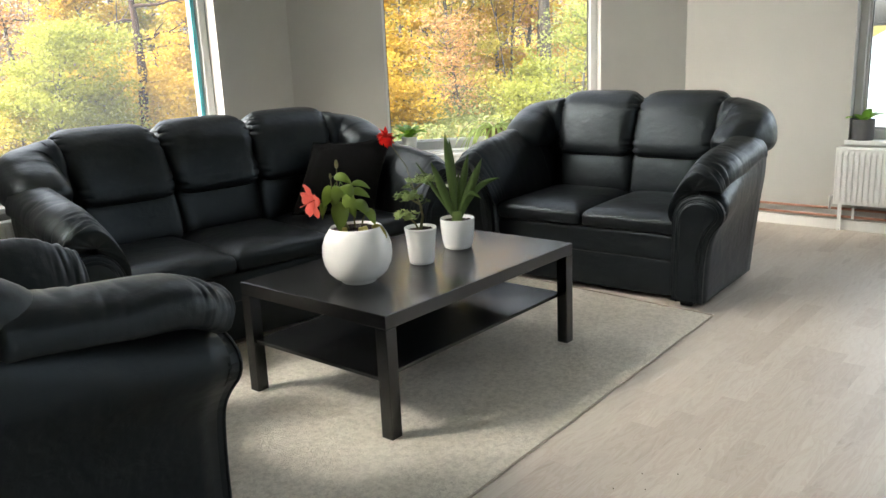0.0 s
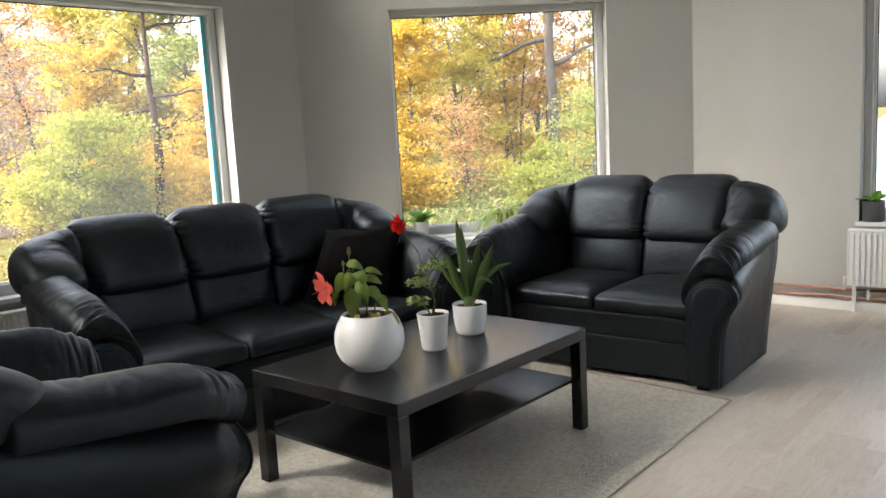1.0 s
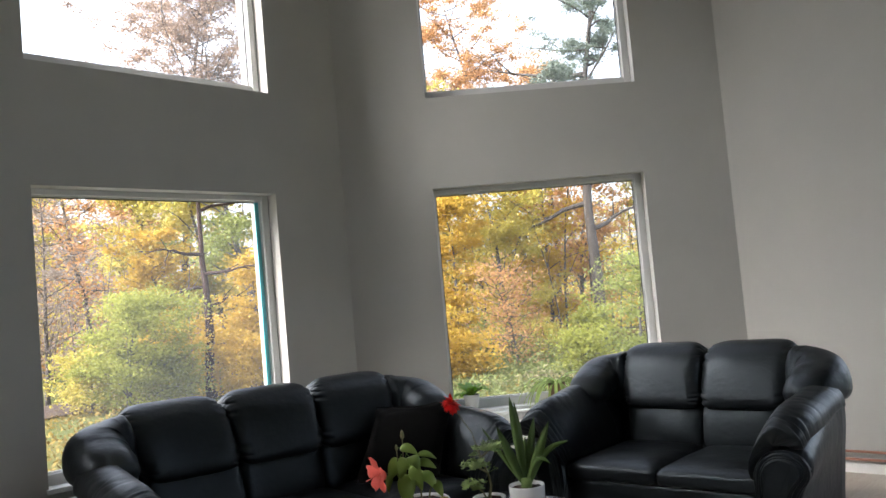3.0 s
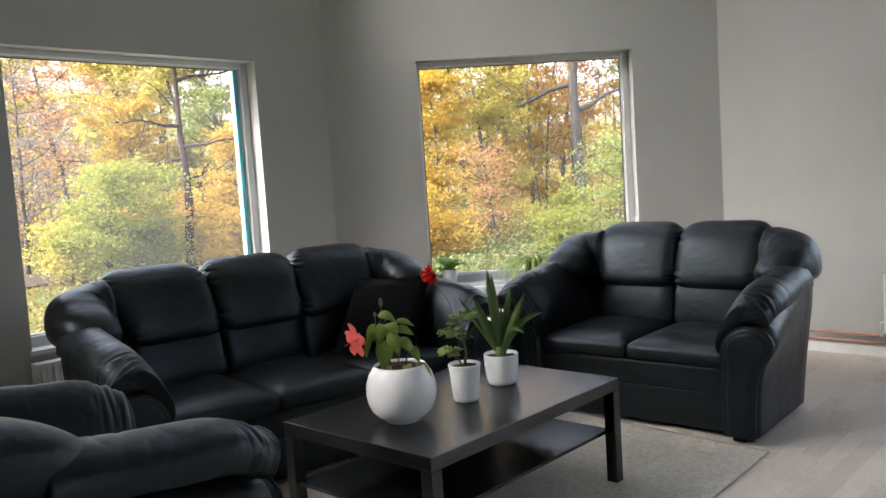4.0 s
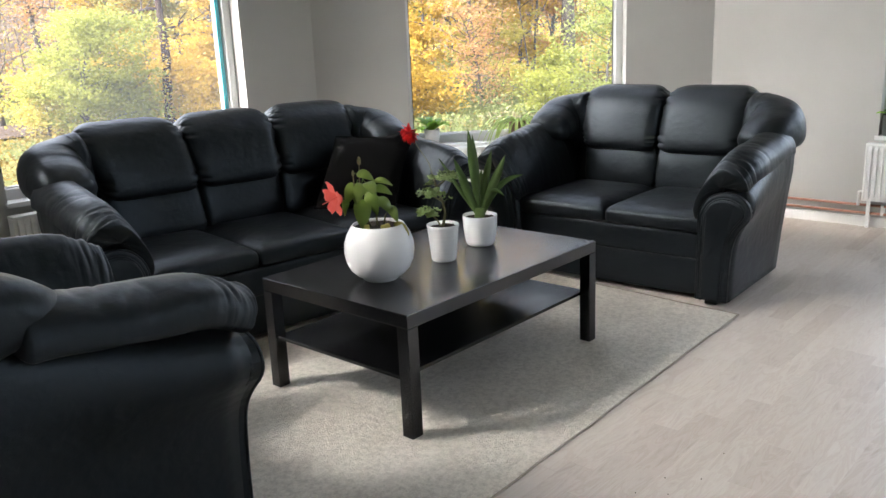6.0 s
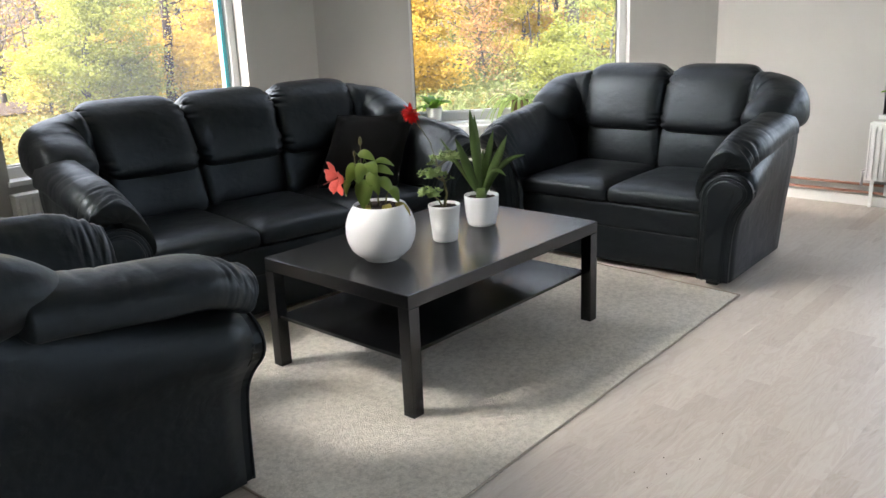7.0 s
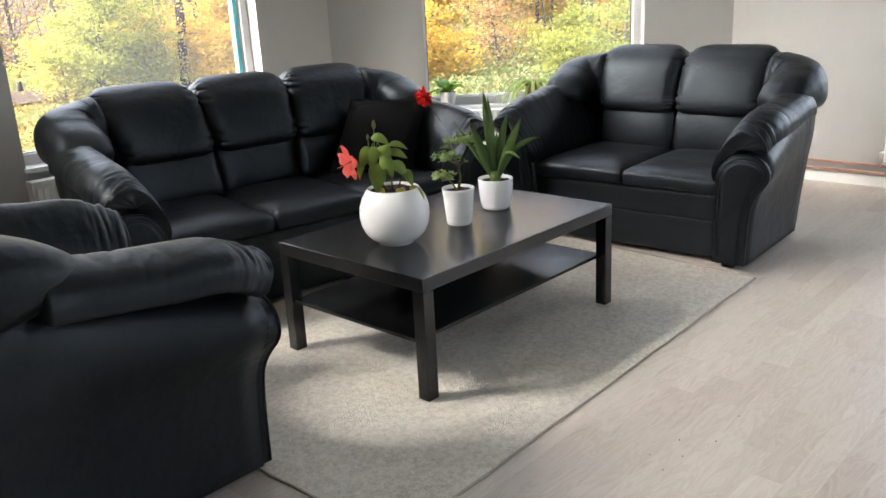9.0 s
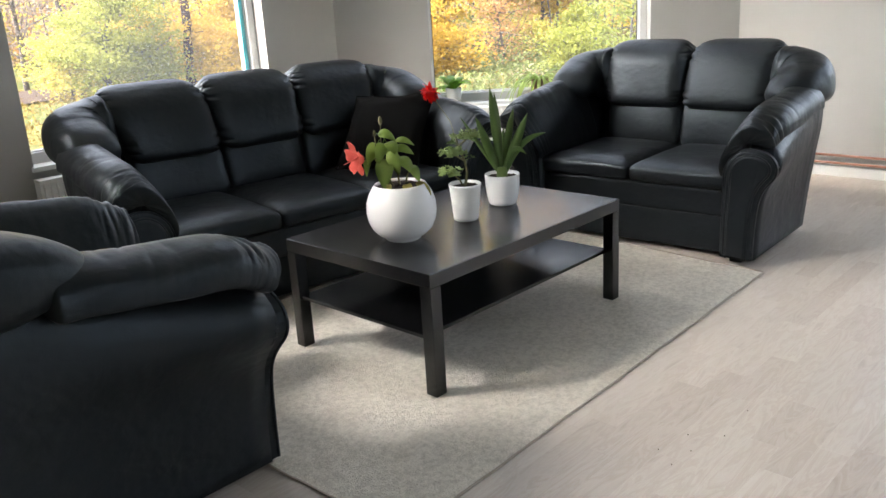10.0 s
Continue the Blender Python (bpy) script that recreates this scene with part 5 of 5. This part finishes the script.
tree(34.2, 28.0, 8.0, 2.0, 0.12, M_L_ORG, 7500, 0.115, 0.09, 56, M_BARK, "slender golden birch like tree", limbs=26, spread=0.4)
tree(28.6, 30.0, 7.4, 1.9, 0.2, M_L_OLV, 5200, 0.11, 0.10, 57, M_BARK, "maple with thinning gold leaves", limbs=26, spread=0.38)
tree(37.4, 34.0, 15.4, 3.3, 0.42, M_L_ORG, 24000, 0.085, 0.16, 58, M_BARK_D, "tall rust orange oak", limbs=32, spread=0.4)
tree(42.9, 36.0, 13.0, 2.8, 0.42, M_L_ORG, 15000, 0.09, 0.14, 59, M_BARK_D, "rust orange oak behind maples", limbs=28, spread=0.42)
tree(35.6, 37.0, 13.0, 2.4, 0.4, M_L_ORG, 8000, 0.13, 0.14, 60, M_BARK_D, "rust orange oak behind maples", limbs=28, spread=0.42)
tree(32.9, 25.0, 13.6, 2.7, 0.55, M_L_PIN, 17000, 0.055, 0.2, 61, M_BARK_D, "old pine with thick grey trunk and crooked limbs", limbs=18, spread=0.26, long=1.7, lean=(0.02, -0.02), bare=6)
tree(30.6, 20.0, 2.7, 1.1, 0.08, M_L_GRN, 3000, 0.075, 0.05, 62, M_BARK, "loose green shrub turning yellow", limbs=28, spread=0.4, name="shrub", sink=0.1)
tree(33.2, 21.5, 1.6, 0.8, 0.08, M_L_YG, 1800, 0.075, 0.035, 63, M_BARK, "low loose yellow-green shrub", limbs=26, spread=0.26, name="shrub", sink=0.1)
tree(36.5, 22.5, 1.0, 0.9, 0.08, M_L_OLV, 1400, 0.07, 0.03, 64, M_BARK_D, "low olive undergrowth bush", limbs=26, spread=0.24, name="shrub", sink=0.1)
tree(38.9, 20.5, 2.7, 1.3, 0.05, M_L_ORG, 1700, 0.07, 0.04, 68, M_BARK_D, "twiggy brown-gold bush with dark stems", limbs=40, spread=0.34, name="shrub", sink=0.1)
tree(45.0, 18.5, 1.7, 0.9, 0.04, M_L_YEL, 3200, 0.075, 0.03, 66, M_BARK_D, "low golden bush at the wood's edge", limbs=24, spread=0.3, name="shrub", sink=0.1)
tree(42.6, 18.6, 1.0, 0.8, 0.04, M_L_YEL, 2400, 0.075, 0.03, 67, M_BARK_D, "low golden bush at the wood's edge", limbs=24, spread=0.3, name="shrub", sink=0.1)
tree(34.6, 18.6, 1.0, 0.8, 0.04, M_L_YG, 2200, 0.075, 0.03, 70, M_BARK_D, "low yellow-green bush at the wood's edge", limbs=24, spread=0.3, name="shrub", sink=0.1)
tree(40.5, 22.0, 0.9, 1.0, 0.08, M_L_GRN, 1400, 0.07, 0.03, 65, M_BARK_D, "low green undergrowth bush", limbs=26, spread=0.24, name="shrub", sink=0.1)


def thin_trunks():
    """The pole wood between the maples: more stems than one could count."""
    rnd = random.Random(77)
    bm = bmesh.new()
    for i in range(95):
        b = rnd.choice((rnd.uniform(27, 46), rnd.uniform(53, 73)))
        dist = rnd.uniform(24, 42)
        p = spot(b, dist, GZ - 0.2)
        h = rnd.uniform(4, 9)
        pts = limb_points(p, Vector((rnd.gauss(0, 0.07), rnd.gauss(0, 0.07), 1)), h, 6, rnd, 0.05, 0.02)
        r = rnd.uniform(0.015, 0.05)
        tube(bm, pts, [r * (1 - 0.13 * k) for k in range(7)], 5)
        for q in range(4):
            k = rnd.randint(2, 5)
            a = rnd.uniform(0, 6.28)
            tube(bm, limb_points(pts[k], Vector((math.cos(a), math.sin(a), 0.9)), h * 0.2, 4, rnd, 0.15, 0.03), [r * 0.4, r * 0.35, r * 0.28, r * 0.2, r * 0.1], 4)
    ob = part("thin_trunks", bm, M_BARK_D, smooth=True)
    tagged(ob, "crowd of thin dark tree stems in the wood", "tree stems", kind="stuff")


thin_trunks()


def far_woods():
    """The leafy depth of the wood, behind all that stands apart."""
    for leafmat, share, seed, label in ((M_L_OLV, 18000, 1, "deep wood of olive and gold leaves"), (M_L_ORG, 14000, 2, "deep wood of rust coloured leaves"), (M_L_YEL, 17000, 3, "deep wood of golden leaves"), (M_L_BRN, 8000, 4, "deep wood of dull brown leaves")):
        rs = np.random.RandomState(900 + seed)
        n = 260
        bear = np.where(rs.rand(n) < 0.5, rs.uniform(24, 49, n), rs.uniform(51, 76, n))
        dist = rs.uniform(36, 60, n)
        z = GZ + rs.beta(0.75, 1.5, n) * (0.11 * dist + 1.9)
        cx = EYE.x + dist * np.cos(np.radians(bear))
        cy = EYE.y + dist * np.sin(np.radians(bear))
        pick = rs.randint(0, n, share)
        c = np.stack([cx, cy, z], axis=1)[pick] + rs.normal(size=(share, 3)) * np.array([1.3, 1.3, 0.75])
        c[:, 2] = np.maximum(c[:, 2], GZ + 0.1)
        ob = new("far_woods", leaf_mesh("far_woods", c, rs.uniform(0.07, 0.14, share), rs, leafmat))
        tagged(ob, label, "woods", kind="stuff")


far_woods()


def lake_shore_wood():
    """Hazy brown trees closing the view beside the path."""
    for leafmat, share, seed in ((M_L_BRN, 17000, 6), (M_L_RUS, 18000, 7)):
        rs = np.random.RandomState(900 + seed)
        n = 240
        bear, dist = rs.uniform(63, 78, n), rs.uniform(38, 58, n)
        z = GZ + rs.beta(0.9, 1.5, n) * (0.2 * dist + 1.4)
        pick = rs.randint(0, n, share)
        c = np.stack([EYE.x + dist * np.cos(np.radians(bear)), EYE.y + dist * np.sin(np.radians(bear)), z], axis=1)[pick] + rs.normal(size=(share, 3)) * np.array([1.4, 1.4, 0.9])
        c[:, 2] = np.maximum(c[:, 2], GZ + 0.1)
        tagged(new("far_woods", leaf_mesh("far_woods", c, rs.uniform(0.07, 0.14, share), rs, leafmat)), "hazy brown trees far behind the lawn", "woods", kind="stuff")


lake_shore_wood()


def tall_grass():
    rs = np.random.RandomState(12)
    n = 60000
    bear = np.where(rs.rand(n) < 0.75, rs.uniform(27, 47, n), rs.uniform(52, 75, n))
    dist = 12 + 12 * np.sqrt(rs.rand(n))
    x = EYE.x + dist * np.cos(np.radians(bear))
    y = EYE.y + dist * np.sin(np.radians(bear))
    h = np.where(bear < 50, rs.uniform(0.08, 0.3, n), rs.uniform(0.04, 0.1, n))
    w = rs.uniform(0.005, 0.012, n)
    a = rs.uniform(0, 6.28, n)
    b = rs.normal(size=(n, 2)) * 0.35 * h[:, None]
    base = np.stack([x, y, np.full(n, GZ - 0.05)], axis=1)
    side = np.stack([np.cos(a) * w, np.sin(a) * w, np.zeros(n)], axis=1)
    mid = base + np.stack([b[:, 0] * 0.35, b[:, 1] * 0.35, h * 0.6], axis=1)
    tip = base + np.stack([b[:, 0], b[:, 1], h], axis=1)
    co = np.stack([base - side, base + side, mid + side * 0.8, tip, mid - side * 0.8], axis=1).reshape(-1, 3)
    me = bpy.data.meshes.new("tall_grass")
    me.vertices.add(5 * n)
    me.vertices.foreach_set("co", co.astype(np.float32).ravel())
    me.loops.add(5 * n)
    me.loops.foreach_set("vertex_index", np.arange(5 * n, dtype=np.int32))
    me.polygons.add(n)
    me.polygons.foreach_set("loop_start", np.arange(0, 5 * n, 5, dtype=np.int32))
    me.update(calc_edges=True)
    me.materials.append(M_GRASS)
    tagged(new("tall_grass", me), "long tufted grass at the wood's edge", "grass", kind="stuff")
    m = 4500
    bear = rs.uniform(52, 75, m)
    dist = rs.uniform(10, 24, m)
    c = np.stack([EYE.x + dist * np.cos(np.radians(bear)), EYE.y + dist * np.sin(np.radians(bear)), GZ + 0.03 + rs.uniform(0, 0.1, m)], axis=1)
    tagged(new("fallen_leaves", leaf_mesh("fallen_leaves", c, rs.uniform(0.03, 0.06, m), rs, M_FALLEN)), "golden fallen leaves lying on the lawn", "leaves", kind="stuff")


tall_grass()


def undergrowth():
    """Weeds and seedlings, knee high, scattered between lawn and wood."""
    for leafmat, share, seed, label in ((M_WEED, 16000, 1, "pale green weeds at the wood's edge"), (M_WEED_D, 7000, 2, "dry brown-gold weeds at the wood's edge"), (M_GRASS, 14000, 3, "fading green weeds at the wood's edge"), (M_FALLEN, 4000, 4, "rusty dry weeds at the wood's edge")):
        rs = np.random.RandomState(40 + seed)
        n = 150
        bear, dist = rs.uniform(26, 47, n), 13.5 + 9 * rs.rand(n)
        h = rs.gamma(1.2, 0.8, n) * 0.2 * (dist - 11) / 8
        pick = rs.randint(0, n, share)
        c = np.stack([EYE.x + dist * np.cos(np.radians(bear)), EYE.y + dist * np.sin(np.radians(bear)), np.full(n, GZ)], axis=1)[pick]
        c += rs.normal(size=(share, 3)) * np.array([0.28, 0.28, 0]) + np.stack([np.zeros(share), np.zeros(share), h[pick] * rs.rand(share)], axis=1)
        tagged(new("weeds", leaf_mesh("weeds", c, rs.uniform(0.016, 0.042, share), rs, leafmat, 1.7)), label, "weeds", kind="stuff")


undergrowth()


# ---- floor of pale oak strips ----
bm = bmesh.new()
bm.faces.new([bm.verts.new(p) for p in ((WX0, -6, 0), (4.0, -6, 0), (4.0, 0.75, 0), (2.0, 2.75, 0), (WX0, 2.75, 0))])
g = bmesh.ops.extrude_face_region(bm, geom=bm.faces[:])
for v in g["geom"]:
    if isinstance(v, bmesh.types.BMVert):
        v.co.z -= 0.2
bmesh.ops.recalc_face_normals(bm, faces=bm.faces)
floor = tagged(part("floor", bm, M_FLOOR), "pale oak laminate strip floor", "floor", kind="structure")
floor.location.z = -0.004

STRIP, GAP = 0.0885, 0.0001


def plank_mesh(length):
    """One strip with slightly eased edges; its top at z = 0."""
    bm = bmesh.new()
    e = 0.00025
    lo = [bm.verts.new((x, y, -0.0039)) for x, y in ((0, 0), (length, 0), (length, STRIP - GAP), (0, STRIP - GAP))]
    md = [bm.verts.new((x, y, -0.0002)) for x, y in ((0, 0), (length, 0), (length, STRIP - GAP), (0, STRIP - GAP))]
    hi = [bm.verts.new((x, y, 0.0)) for x, y in ((e, e), (length - e, e), (length - e, STRIP - GAP - e), (e, STRIP - GAP - e))]
    for i in range(4):
        k = (i + 1) % 4
        bm.faces.new((lo[i], lo[k], md[k], md[i]))
        bm.faces.new((md[i], md[k], hi[k], hi[i]))
    bm.faces.new(hi)
    return mesh_from(bm, "plank", M_FLOOR)


PLANKS = {ln: plank_mesh(ln - GAP) for ln in (0.30, 0.38, 0.46, 0.56, 0.66)}
rnd = random.Random(41)
rest_v, rest_f, near = [], [], 0
row, y = 0, -5.98
while y + STRIP < 2.745:
    x = WX0 + 0.02 - rnd.uniform(0, 0.5)
    while x < 3.98:
        ln = rnd.choice(list(PLANKS))
        x1 = x + ln
        a, b = max(x, WX0 + 0.005), min(x1, 3.985, 4.735 - y - STRIP)
        whole = a == x and b == x1
        if whole and near < 300 and (-1.35 < y < -0.30 and -0.75 < x < 3.45 or -0.30 <= y < 0.66 and 2.6 < x):
            p = new("plank", PLANKS[ln])
            p.location = (x, y, 0.004)
            p.parent = floor
            near += 1
        elif b - a > 0.02:
            k = len(rest_v)
            rest_v += [(u, v, z) for z in (0.0001, 0.0039) for u, v in ((a, y), (b - GAP, y), (b - GAP, y + STRIP - GAP), (a, y + STRIP - GAP))]
            rest_f += [(k + 4, k + 5, k + 6, k + 7), (k, k + 1, k + 5, k + 4), (k + 1, k + 2, k + 6, k + 5), (k + 2, k + 3, k + 7, k + 6), (k + 3, k, k + 4, k + 7)]
        x = x1
    row += 1
    y += STRIP
me = bpy.data.meshes.new("far_planks")
me.from_pydata(rest_v, [], rest_f)
me.materials.append(M_FLOOR)
far = new("far_planks", me)
far.parent = floor
tagged(far, kind="stuff")
